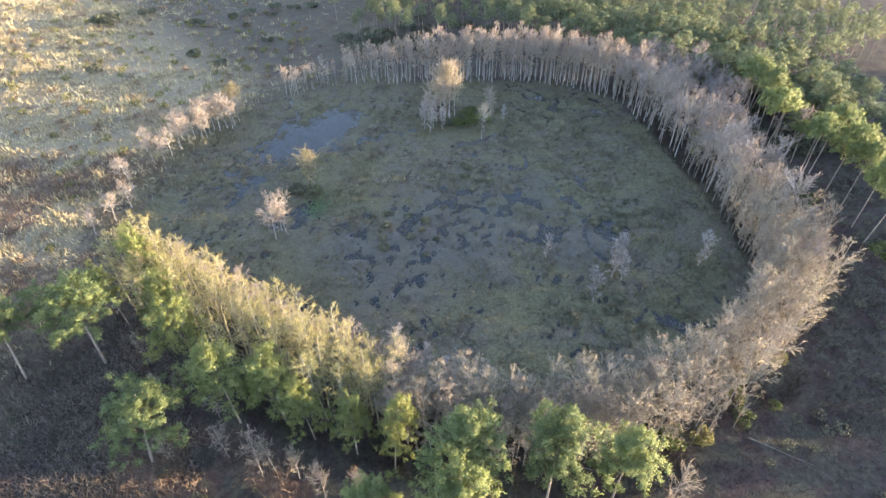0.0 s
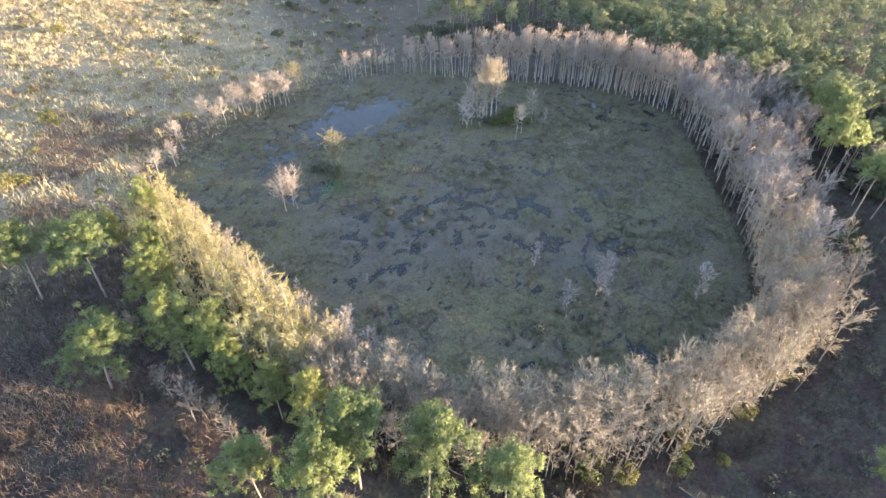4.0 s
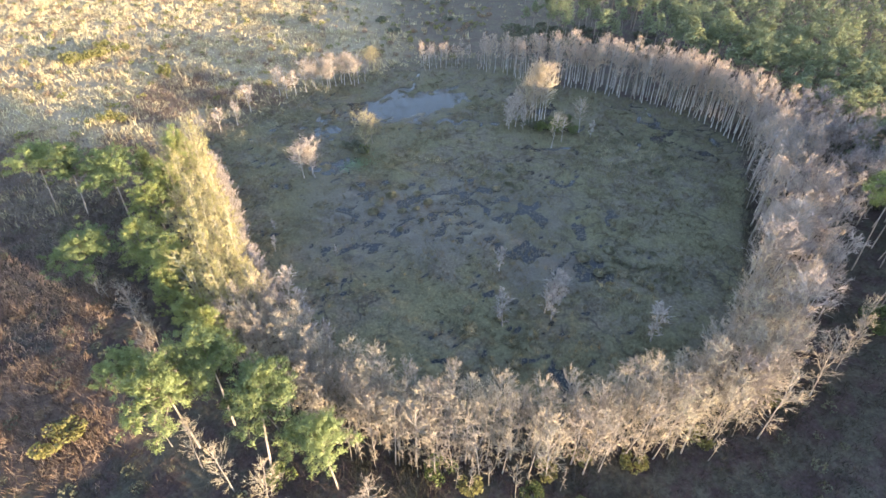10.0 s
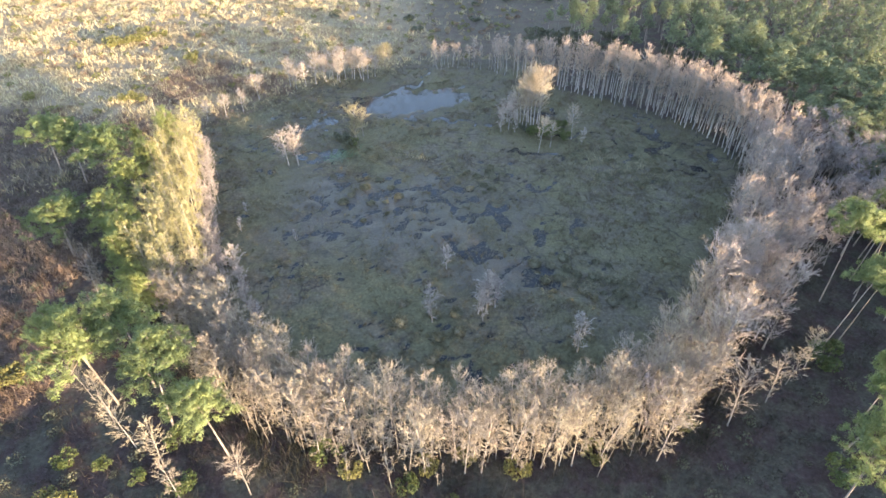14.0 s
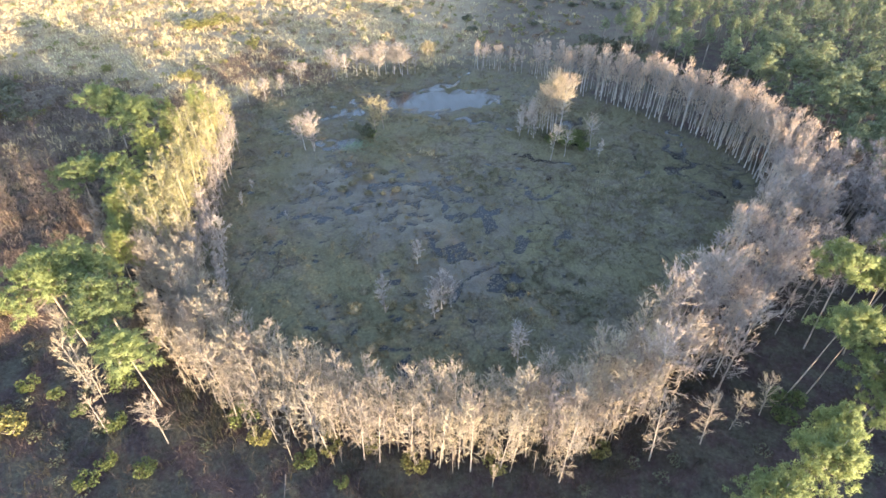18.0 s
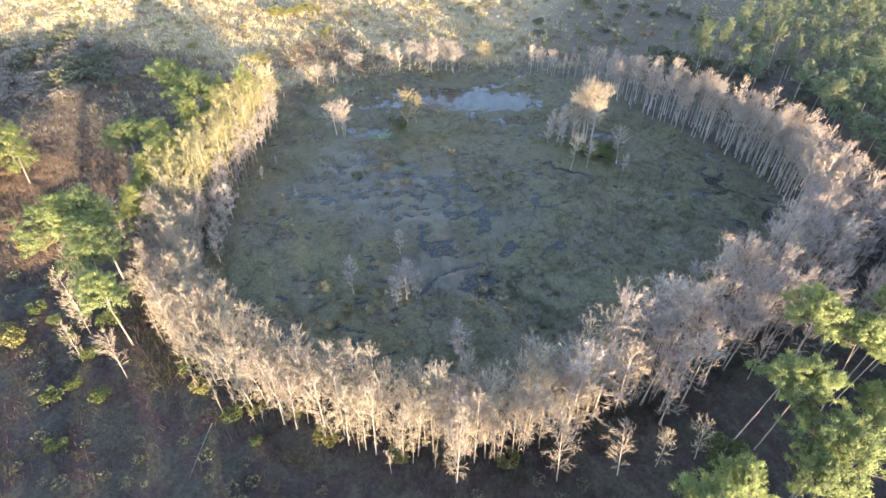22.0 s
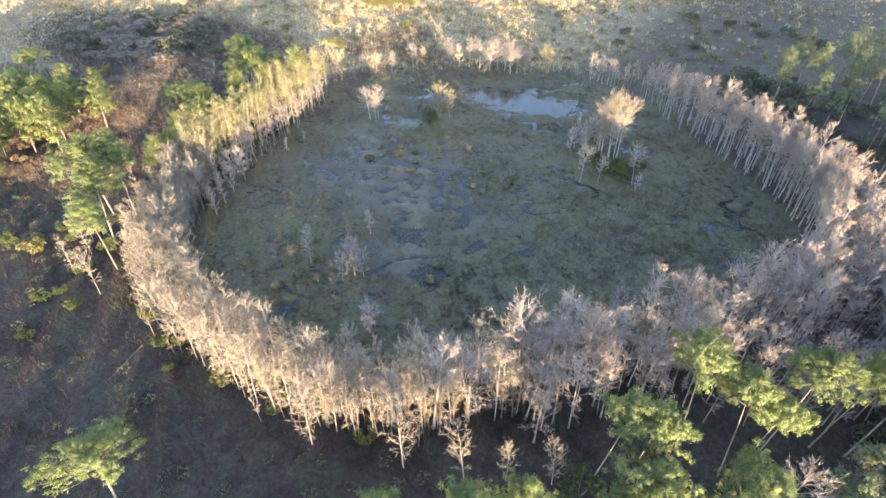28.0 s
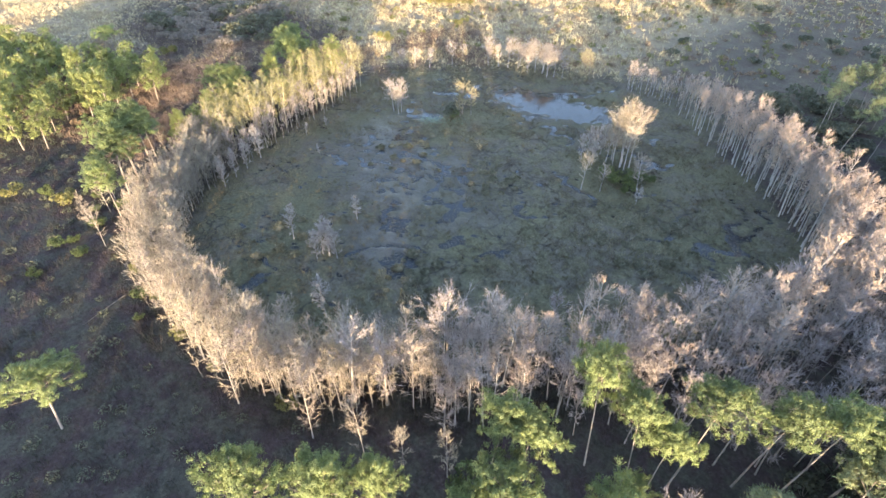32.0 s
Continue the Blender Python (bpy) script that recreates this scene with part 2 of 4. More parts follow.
BARK_PALE = bark("bark_pale", (0.27, 0.256, 0.24), (0.49, 0.468, 0.44))
BARK_GREY = bark("bark_grey", (0.17, 0.15, 0.125), (0.33, 0.295, 0.245))
BARK_ASH = bark("bark_ash", (0.20, 0.178, 0.16), (0.37, 0.335, 0.295))
BARK_PINE = bark("bark_pine", (0.20, 0.165, 0.14), (0.42, 0.375, 0.33))
BARK_STRAW = bark("bark_straw", (0.25, 0.232, 0.165), (0.44, 0.412, 0.295))
BARK_LIMB = bark("bark_limb", (0.11, 0.092, 0.078), (0.22, 0.19, 0.16))
BARK_SNAG = bark("bark_snag", (0.24, 0.228, 0.215), (0.42, 0.40, 0.375))
TWIG_RUST = twig("twig_rust", [(0.0, (0.36, 0.305, 0.272)), (0.5, (0.44, 0.355, 0.29)), (1.0, (0.49, 0.382, 0.292))])
TWIG_TAN = twig("twig_tan", [(0.0, (0.28, 0.236, 0.20)), (0.35, (0.365, 0.318, 0.235)), (0.7, (0.31, 0.26, 0.215)), (1.0, (0.41, 0.362, 0.262))])
TWIG_GOLD = twig("twig_gold", [(0.0, (0.30, 0.285, 0.125)), (0.5, (0.36, 0.33, 0.155)), (1.0, (0.40, 0.35, 0.195))])
# greyer copy of TWIG_TAN: shade on the rim's crowns put into the colour
TWIG_SHADED = twig("twig_shaded", [(0.0, (0.30, 0.262, 0.25)), (0.5, (0.37, 0.325, 0.30)), (1.0, (0.42, 0.36, 0.32))])
TWIG_SNAG = twig("twig_snag", [(0.0, (0.32, 0.30, 0.28)), (1.0, (0.40, 0.37, 0.34))])
TWIG_PINK = twig("twig_pink", [(0.0, (0.31, 0.275, 0.25)), (1.0, (0.37, 0.32, 0.28))])
NEEDLES = leaf("pine_needles", [(0.0, (0.10, 0.135, 0.06)), (0.5, (0.18, 0.234, 0.094)), (1.0, (0.275, 0.332, 0.132))])
NEEDLES_FAR = leaf("pine_needles_far", [(0.0, (0.11, 0.142, 0.08)), (0.5, (0.20, 0.24, 0.125)), (1.0, (0.33, 0.355, 0.19))], 0.3)
# brighter, yellower needles: low sunlight on the west pines put into the colour
NEEDLES_SUNLIT = leaf("sunlit_pine_needles", [(0.0, (0.16, 0.192, 0.07)), (0.5, (0.25, 0.29, 0.10)), (1.0, (0.36, 0.39, 0.145))])
LEAF_GREEN = leaf("leaf_green", [(0.0, (0.05, 0.072, 0.028)), (0.5, (0.085, 0.112, 0.036)), (1.0, (0.14, 0.165, 0.055))])
LEAF_DARK = leaf("leaf_dark", [(0.0, (0.065, 0.075, 0.05)), (1.0, (0.12, 0.125, 0.08))])
LEAF_GREY = leaf("leaf_grey", [(0.0, (0.12, 0.106, 0.09)), (0.5, (0.175, 0.155, 0.132)), (1.0, (0.245, 0.218, 0.182))])
LEAF_OLIVE = leaf("leaf_olive", [(0.0, (0.11, 0.11, 0.036)), (1.0, (0.20, 0.188, 0.068))])
LEAF_RUST = leaf("leaf_rust", [(0.0, (0.14, 0.097, 0.068)), (0.5, (0.21, 0.15, 0.10)), (1.0, (0.28, 0.21, 0.138))])
LEAF_YELLOW = leaf("leaf_yellow", [(0.0, (0.22, 0.198, 0.115)), (1.0, (0.31, 0.275, 0.17))])
SEDGE = grass("marsh_sedge", [(0.3, (0.088, 0.070, 0.054)), (0.42, (0.14, 0.115, 0.074)), (0.5, (0.126, 0.118, 0.066)), (0.58, (0.175, 0.155, 0.10)), (0.7, (0.215, 0.178, 0.125))], 0.22)
STRAW = grass("field_straw", [(0.3, (0.215, 0.165, 0.11)), (0.45, (0.33, 0.28, 0.175)), (0.58, (0.43, 0.38, 0.235)), (0.7, (0.27, 0.235, 0.145))], 0.05)
# toned well down: deep shade under the trees is put into this brush
BRUSH_SHADED = grass("dry_brush", [(0.3, (0.032, 0.026, 0.024)), (0.45, (0.062, 0.048, 0.044)), (0.53, (0.034, 0.037, 0.023)), (0.6, (0.05, 0.046, 0.034)), (0.7, (0.09, 0.075, 0.062))], 0.2)
RUSTY = grass("rusty_brush", [(0.3, (0.125, 0.092, 0.072)), (0.55, (0.195, 0.142, 0.105)), (0.75, (0.27, 0.22, 0.16))], 0.15)


def ground_material():
    m, nt, b = material("ground", 0.95, 0.15)
    fine, mid, big = noise_of(nt, 1.7, 6, 0.7, "World"), noise_of(nt, 0.22, 5, 0.65, "World"), noise_of(nt, 0.045, 4, 0.6, "World")
    # litter and weeds kept dark: tree shade is put into their colour
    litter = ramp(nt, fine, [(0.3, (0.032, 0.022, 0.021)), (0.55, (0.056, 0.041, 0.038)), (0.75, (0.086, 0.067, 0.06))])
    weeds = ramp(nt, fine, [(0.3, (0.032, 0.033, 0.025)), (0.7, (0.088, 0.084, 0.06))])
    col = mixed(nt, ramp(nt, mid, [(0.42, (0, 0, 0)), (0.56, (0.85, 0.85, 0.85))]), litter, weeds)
    straw = ramp(nt, fine, [(0.28, (0.12, 0.092, 0.062)), (0.5, (0.215, 0.172, 0.112)), (0.72, (0.33, 0.275, 0.178))])
    heath = ramp(nt, mid, [(0.35, (0.12, 0.085, 0.055)), (0.65, (0.30, 0.235, 0.12))])
    straw = mixed(nt, ramp(nt, big, [(0.45, (0, 0, 0)), (0.6, (0.75, 0.75, 0.75))]), straw, heath)
    col = mixed(nt, attribute(nt, "straw"), col, straw)
    rust = ramp(nt, fine, [(0.3, (0.075, 0.049, 0.039)), (0.7, (0.18, 0.118, 0.082))])
    col = mixed(nt, attribute(nt, "rust"), col, rust)
    peat = ramp(nt, fine, [(0.3, (0.055, 0.048, 0.038)), (0.55, (0.11, 0.099, 0.072)), (0.75, (0.178, 0.162, 0.115))])
    moss = ramp(nt, fine, [(0.3, (0.058, 0.056, 0.034)), (0.6, (0.124, 0.117, 0.066)), (0.8, (0.184, 0.168, 0.102))])
    marsh = mixed(nt, attribute(nt, "green"), peat, moss)
    marsh = mixed(nt, ramp(nt, mid, [(0.47, (0, 0, 0)), (0.58, (0.85, 0.85, 0.85))]), marsh, moss)
    geo, warp, cell = nt.nodes.new("ShaderNodeNewGeometry"), nt.nodes.new("ShaderNodeTexNoise"), nt.nodes.new("ShaderNodeTexVoronoi")
    warp.inputs["Scale"].default_value, warp.inputs["Detail"].default_value = 0.12, 5
    nt.links.new(geo.outputs["Position"], warp.inputs["Vector"])
    bend = nt.nodes.new("ShaderNodeVectorMath")
    bend.operation, bend.inputs[1].default_value = "MULTIPLY_ADD", (22, 22, 0)
    nt.links.new(warp.outputs[1], bend.inputs[0])
    nt.links.new(geo.outputs["Position"], bend.inputs[2])
    cell.feature, cell.voronoi_dimensions, cell.inputs["Scale"].default_value = "DISTANCE_TO_EDGE", "2D", 0.13
    nt.links.new(bend.outputs[0], cell.inputs["Vector"])
    crack = ramp(nt, cell.outputs["Distance"], [(0.01, (1, 1, 1)), (0.07, (0, 0, 0))])
    crack = mixed(nt, ramp(nt, big, [(0.45, (0.0, 0.0, 0.0)), (0.58, (0.8, 0.8, 0.8))]), (0, 0, 0), crack)
    marsh = mixed(nt, crack, marsh, (0.035, 0.03, 0.026))
    marsh = mixed(nt, ramp(nt, attribute(nt, "mud"), [(0, (0, 0, 0)), (1, (0.7, 0.7, 0.7))]), marsh, (0.045, 0.041, 0.035))
    # wet peat is smooth and mirrors the sky a little
    nt.links.new(ramp(nt, attribute(nt, "mud"), [(0.1, (0.95, 0.95, 0.95)), (0.9, (0.48, 0.48, 0.48))]), b.inputs["Roughness"])
    nt.links.new(ramp(nt, attribute(nt, "mud"), [(0.1, (0.15, 0.15, 0.15)), (0.9, (0.26, 0.26, 0.26))]), b.inputs["Specular IOR Level"])
    marsh = mixed(nt, attribute(nt, "vein"), marsh, (0.028, 0.024, 0.021))
    col = mixed(nt, attribute(nt, "marsh"), col, marsh)
    nt.links.new(col, b.inputs["Base Color"])
    bump(nt, b, fine, 0.8, 0.25)
    return m


def water_material():
    m, nt, b = material("pond_water", 0.06, 0.5)
    b.inputs["Base Color"].default_value = (0.016, 0.019, 0.020, 1)
    b.inputs["IOR"].default_value = 1.333
    bump(nt, b, noise_of(nt, 1.2, 3, 0.5, "World"), 0.10, 0.05)
    return m


GROUND, WATER = ground_material(), water_material()


# ---- mesh tools ----
def mesh_of(name, v, tri, *rest):
    """A mesh of triangles; normals that round off a clump of needles may come before the material."""
    me = bpy.data.meshes.new(name)
    v, tri = np.ascontiguousarray(v, np.float32), np.ascontiguousarray(tri, np.int32)
    me.vertices.add(len(v))
    me.vertices.foreach_set("co", v.ravel())
    me.loops.add(len(tri) * 3)
    me.loops.foreach_set("vertex_index", tri.ravel())
    me.polygons.add(len(tri))
    me.polygons.foreach_set("loop_start", np.arange(len(tri), dtype=np.int32) * 3)
    me.update(calc_edges=True)
    me.materials.append(rest[-1])
    if len(rest) == 2:
        me.normals_split_custom_set_from_vertices(rest[0].tolist())
    return me


def joined(*geos):
    vs, ts, n = [], [], 0
    for v, t in geos:
        vs.append(v)
        ts.append(t + n)
        n += len(v)
    return np.concatenate(vs), np.concatenate(ts)


def unit(v):
    return v / (np.linalg.norm(v, axis=-1, keepdims=True) + 1e-9)


def sides_of(d):
    ref = np.where(np.abs(d[:, :1]) > 0.9, np.array([[0, 1.0, 0]]), np.array([[1.0, 0, 0]]))
    a = unit(np.cross(d, ref))
    return a, np.cross(d, a)


def frusta(p, q, rp, rq, n=3):
    """Tapered sticks from p to q."""
    d = unit(q - p)
    a, b = sides_of(d)
    ang = np.arange(n) * 2 * np.pi / n
    ring = a[:, None] * np.cos(ang)[None, :, None] + b[:, None] * np.sin(ang)[None, :, None]
    v = np.concatenate([p[:, None] + ring * np.reshape(rp, (-1, 1, 1)), q[:, None] + ring * np.reshape(rq, (-1, 1, 1))], 1)
    i = np.arange(n)
    j = (i + 1) % n
    t = np.concatenate([np.stack([i, j, j + n], 1), np.stack([i, j + n, i + n], 1)])
    return v.reshape(-1, 3), (t[None] + (np.arange(len(p)) * 2 * n)[:, None, None]).reshape(-1, 3)


def tube(line, rad, n=7):
    """One closed-sided skin along a line of points."""
    m = len(line)
    ang = np.arange(n) * 2 * np.pi / n
    ring = np.stack([np.cos(ang), np.sin(ang), np.zeros(n)], 1)
    v = (line[:, None] + ring[None] * rad[:, None, None]).reshape(-1, 3)
    i, j = np.arange(n), (np.arange(n) + 1) % n
    t = np.concatenate([np.stack([i, j, j + n], 1), np.stack([i, j + n, i + n], 1)])
    t = (t[None] + (np.arange(m - 1) * n)[:, None, None]).reshape(-1, 3)
    cap = np.stack([np.full(n - 2, 0), np.arange(1, n - 1), np.arange(2, n)], 1) + (m - 1) * n
    return v, np.concatenate([t, cap])


def spikes(p, q, r, n=3):
    """Sticks that end in a point."""
    d = unit(q - p)
    a, b = sides_of(d)
    ang = np.arange(n) * 2 * np.pi / n
    ring = a[:, None] * np.cos(ang)[None, :, None] + b[:, None] * np.sin(ang)[None, :, None]
    v = np.concatenate([p[:, None] + ring * np.reshape(r, (-1, 1, 1)), q[:, None]], 1)
    i = np.arange(n)
    t = np.stack([i, (i + 1) % n, np.full(n, n)], 1)
    return v.reshape(-1, 3), (t[None] + (np.arange(len(p)) * (n + 1))[:, None, None]).reshape(-1, 3)


def blades(p, d, length, width, rng):
    """Narrow three-cornered blades from p along d."""
    n = len(p)
    w = unit(np.cross(d, rng.normal(size=(n, 3)))) * np.reshape(width, (-1, 1)) * 0.5
    v = np.stack([p - w, p + w, p + d * np.reshape(length, (-1, 1))], 1)
    return v.reshape(-1, 3), np.arange(3 * n).reshape(-1, 3)


def leaves(p, size, rng, up=0.4):
    """Small folded leaves, each two triangles."""
    n = len(p)
    d = unit(rng.normal(size=(n, 3)) + np.array([0, 0, up]))
    w = unit(np.cross(d, rng.normal(size=(n, 3))))
    s = np.reshape(size, (-1, 1)) * np.ones((n, 1))
    v = np.stack([p - w * s * 0.45, p + d * s * 0.7 - w * s * 0.1, p + w * s * 0.45, p - d * s * 0.5], 1)
    t = np.array([[0, 1, 3], [1, 2, 3]])
    return v.reshape(-1, 3), (t[None] + (np.arange(n) * 4)[:, None, None]).reshape(-1, 3)


def part(name, geo, mat, parent, label=""):
    me = geo if isinstance(geo, bpy.types.Mesh) else mesh_of(name, *geo, mat)
    ob = new(name, me)
    ob.parent = parent
    return tagged(ob, label)


def thing(name, label, category, group=""):
    return tagged(new(name), label, category, group)


def stuff(name, geo, mat, label, category):
    return tagged(new(name, mesh_of(name, *geo, mat)), label, category, kind="stuff")


# ---- trees ----
def trunk_line(rng, h, lean, wander, n=7):
    z = np.linspace(0, 1, n)
    a = rng.uniform(0, 2 * np.pi)
    off = np.stack([np.cos(a) * lean * z + np.cumsum(rng.normal(0, wander, n)) * z, np.sin(a) * lean * z + np.cumsum(rng.normal(0, wander, n)) * z, z * h], 1)
    off[0, :2] = 0
    return off


def along(line, u):
    k = np.clip(u, 0, 0.9999) * (len(line) - 1)
    i = k.astype(int)
    f = (k - i)[:, None]
    return line[i] * (1 - f) + line[i + 1] * f


def bare_tree(seed, h, crown=0.5, width=2.4, limbs=34, rise=45, r=0.16, forks=5, twigs=5, thick=0.022, lean=0.5, top=0.35, swell=1.7, spray=0.48, stout=1.0):
    """Trunk, limbs and twigs of a leafless tree; crown: where it begins; top: where it is widest, both in shares of the height."""
    rng = np.random.default_rng(seed)
    line = trunk_line(rng, h, lean, 0.07 * h / 15)
    u = np.linspace(0, 1, len(line))
    rad = r * (1 - u) ** 0.75 + 0.02
    rad[0] *= swell
    trunk = tube(line, rad, 7)
    s = np.sort(rng.uniform(0, 1, limbs)) ** 0.9
    start = along(line, crown + (1 - crown) * s * 0.98)
    prof = np.where(s < top, 0.45 + 0.55 * s / top, 1 - 0.7 * np.clip((s - top) / (1 - top), 0, 1) ** 1.8)
    ln = width * prof * rng.uniform(0.65, 1.2, limbs)
    az = rng.uniform(0, 2 * np.pi, limbs)
    el = np.radians(rise + 30 * s + rng.normal(0, 10, limbs))
    d1 = np.stack([np.cos(az) * np.cos(el), np.sin(az) * np.cos(el), np.sin(el)], 1)
    d2 = unit(d1 + np.array([0, 0, 0.35]) + rng.normal(0, 0.15, (limbs, 3)))
    mid = start + d1 * (ln * 0.55)[:, None]
    end = mid + d2 * (ln * 0.5)[:, None]
    lr = (0.02 + 0.013 * ln) * stout
    limb = joined(frusta(start, mid, lr, lr * 0.6), spikes(mid, end, lr * 0.6))
    # forks along each limb
    k = np.repeat(np.arange(limbs), forks)
    f = rng.uniform(0.25, 1.0, len(k))[:, None]
    base = np.where(f < 0.55, start[k] + (mid - start)[k] * f / 0.55, mid[k] + (end - mid)[k] * (f - 0.55) / 0.45)
    dk = unit(np.where(f < 0.55, d1[k], d2[k]) + rng.normal(0, spray, (len(k), 3)) + np.array([0, 0, 0.1]))
    lk = ln[k] * rng.uniform(0.25, 0.55, len(k)) * (1.15 - 0.5 * f[:, 0])
    tip = base + dk * lk[:, None]
    fork = spikes(base, tip, thick * 1.15)
    heart = along(line, np.array([crown + (1 - crown) * 0.4]))[0]
    ring = fork[0].reshape(-1, 4, 3)
    fork_n = unit(np.concatenate([ring[:, :3] - base[:, None], (tip - heart)[:, None]], 1)).reshape(-1, 3)
    j = np.repeat(np.arange(len(k)), twigs)
    f = rng.uniform(0.15, 1.0, len(j))[:, None]
    base = base[j] + (tip - base)[j] * f
    dj = unit(dk[j] + rng.normal(0, spray, (len(j), 3)))
    lj = (0.28 + 0.45 * lk[j]) * rng.uniform(0.6, 1.3, len(j))
    v, t = blades(base, dj, lj, thick * 2.0, rng)
    v, t, fine_n = rounded(v, t, unit(unit(base - heart) * 0.5 + rng.normal(0, 0.45, (len(j), 3))))
    return trunk, limb, (*joined(fork, (v, t)), np.concatenate([fork_n, fine_n]))


def pine_tree(seed, h, crown=0.62, width=2.6, limbs=16, clumps=6, needles=26, r=0.15, lean=0.8, size=1.0, spread=0.62, dome=0.75):
    """A bare trunk under a domed crown; the limbs reach up to the dome and carry clumps of needles there."""
    rng = np.random.default_rng(seed)
    line = trunk_line(rng, h, lean, 0.09)
    u = np.linspace(0, 1, len(line))
    rad = r * (1 - 0.8 * u) + 0.01
    trunk = tube(line, rad, 8)
    rr = np.sqrt((np.arange(limbs) + rng.uniform(0.1, 0.9, limbs)) / limbs)
    az = np.arange(limbs) * 2.4 + rng.normal(0, 0.35, limbs)
    low = h * (crown + (1 - crown) * (1 - dome))
    lobe = 1 + 0.22 * np.sin(2 * az + rng.uniform(0, 6)) + 0.12 * np.sin(3 * az + rng.uniform(0, 6))
    reach = width * rr * lobe * rng.uniform(0.85, 1.15, limbs)
    end = line[-1] * np.array([1, 1, 0]) + np.stack([np.cos(az) * reach, np.sin(az) * reach, low + (h - low) * (1 - rr ** 2.2) + rng.normal(0, 0.07 * (h - low), limbs) - 0.3], 1)
    start = along(line, np.clip(crown + (1 - crown) * (0.85 - 0.8 * rr) + rng.normal(0, 0.03, limbs), 0.1, 0.96))
    mid = start * 0.5 + end * 0.5 - np.array([0, 0, 1]) * (0.08 * reach)[:, None] + rng.normal(0, 0.15, (limbs, 3))
    lr = 0.028 + 0.012 * reach
    limb = joined(frusta(start, mid, lr, lr * 0.7, 4), spikes(mid, end, lr * 0.7, 4))
    k = np.repeat(np.arange(limbs), clumps)
    f = rng.uniform(0.05, 1.1, len(k))[:, None]
    stem = mid[k] + (end - mid)[k] * np.sqrt(f)
    low_share = rng.uniform(0, 1, (len(k), 1)) < 0.22
    stem = np.where(low_share, start[k] * 0.55 + mid[k] * 0.45 + (mid - start)[k] * 0.45 * f, stem)
    c = stem + rng.normal(0, spread, (len(k), 3)) * np.array([1, 1, 0.55]) + np.array([0, 0, 0.2])
    shoots = spikes(mid[k] + (end - mid)[k] * f * 0.8, c, 0.018)
    heart = np.array([line[-1, 0], line[-1, 1], low - 0.25 * (h - low)])
    out = unit(c - heart)
    n = np.repeat(np.arange(len(k)), needles)
    dn = unit(out[n] * 0.6 + rng.normal(0, 0.75, (len(n), 3)) + np.array([0, 0, 0.2]))
    p = c[n] + rng.normal(0, 0.25, (len(n), 3)) * np.array([1, 1, 0.7])
    ln2 = rng.uniform(0.40, 0.75, len(n)) * size
    v, t = blades(p, dn, ln2, 0.17 * size, rng)
    nrm = unit(unit(p + dn * ln2[:, None] * 0.5 - c[n]) * 0.6 + out[n] * 0.7 + rng.normal(0, 0.16, (len(n), 3)))
    return trunk, joined(limb, shoots), rounded(v, t, nrm)


def rounded(v, t, nrm):
    """Three-cornered blades turned to face the way of their clump."""
    tri = v.reshape(-1, 3, 3)
    away = (np.cross(tri[:, 1] - tri[:, 0], tri[:, 2] - tri[:, 0]) * nrm).sum(1) < 0
    t[away] = t[away][:, ::-1]
    return v, t, np.repeat(nrm, 3, axis=0)


def shrub(seed, w, h, n=500, size=0.16, stems=7):
    """Stems and leaves of a bush with several lobes."""
    rng = np.random.default_rng(seed)
    a = rng.uniform(0, 2 * np.pi, stems)
    tips = np.stack([np.cos(a) * w * 0.38, np.sin(a) * w * 0.38, h * rng.uniform(0.55, 0.85, stems)], 1)
    roots = tips * np.array([0.12, 0.12, 0.0])
    wood = spikes(roots, tips, 0.035, 4)
    k = rng.integers(0, stems, n)
    q = unit(rng.normal(size=(n, 3))) * rng.uniform(0.35, 1, (n, 1)) ** 0.5
    p = tips[k] * np.array([1, 1, 0.85]) + q * np.array([w * 0.27, w * 0.27, h * 0.3])
    p[:, 2] = np.maximum(p[:, 2], 0.05)
    return wood, leaves(p, size * rng.uniform(0.7, 1.4, n), rng)


def tree_maker(name, label, category, group, builds, mats, parts):
    """Meshes of each build, made once; returns a function that stands a tree in the plan."""
    kinds = [[mesh_of(p, *g, m) for g, m, p in zip(b, mats, parts)] for b in builds]

    def stand(x, y, scale=1.0, turn=None, kind=None, words=None, tall=1.0, rng=RNG):
        k = int(rng.integers(len(kinds))) if kind is None else kind
        ob = thing(name, words or label, category, group)
        ob.matrix_basis = pose(x, y, float(height(x, y)[0]) - 0.05, rng.normal(0, 2.0), rng.normal(0, 2.0), rng.uniform(0, 360) if turn is None else turn) @ Matrix.Diagonal((scale, scale, scale * tall, 1))
        on = ob
        for p, me in zip(parts, kinds[k]):
            made = part(p, me, None, on)
            on = made if p == "branchwork" else ob
        return ob
    return stand


def scattered(poly, n, gap, rng):
    """Up to n places inside a loop, none closer than gap."""
    poly = np.array(poly, float)
    tries = rng.uniform(poly.min(0), poly.max(0), (n * 30, 2))
    out, cells = [], {}
    for x, y in tries[inside(tries[:, 0], tries[:, 1], poly)]:
        if len(out) >= n:
            break
        a, b = int(x // gap), int(y // gap)
        close = [q for i in (-1, 0, 1) for j in (-1, 0, 1) for q in cells.get((a + i, b + j), ())]
        if all((x - q[0]) ** 2 + (y - q[1]) ** 2 > gap * gap for q in close):
            out.append((x, y))
            cells.setdefault((a, b), []).append((x, y))
    return out


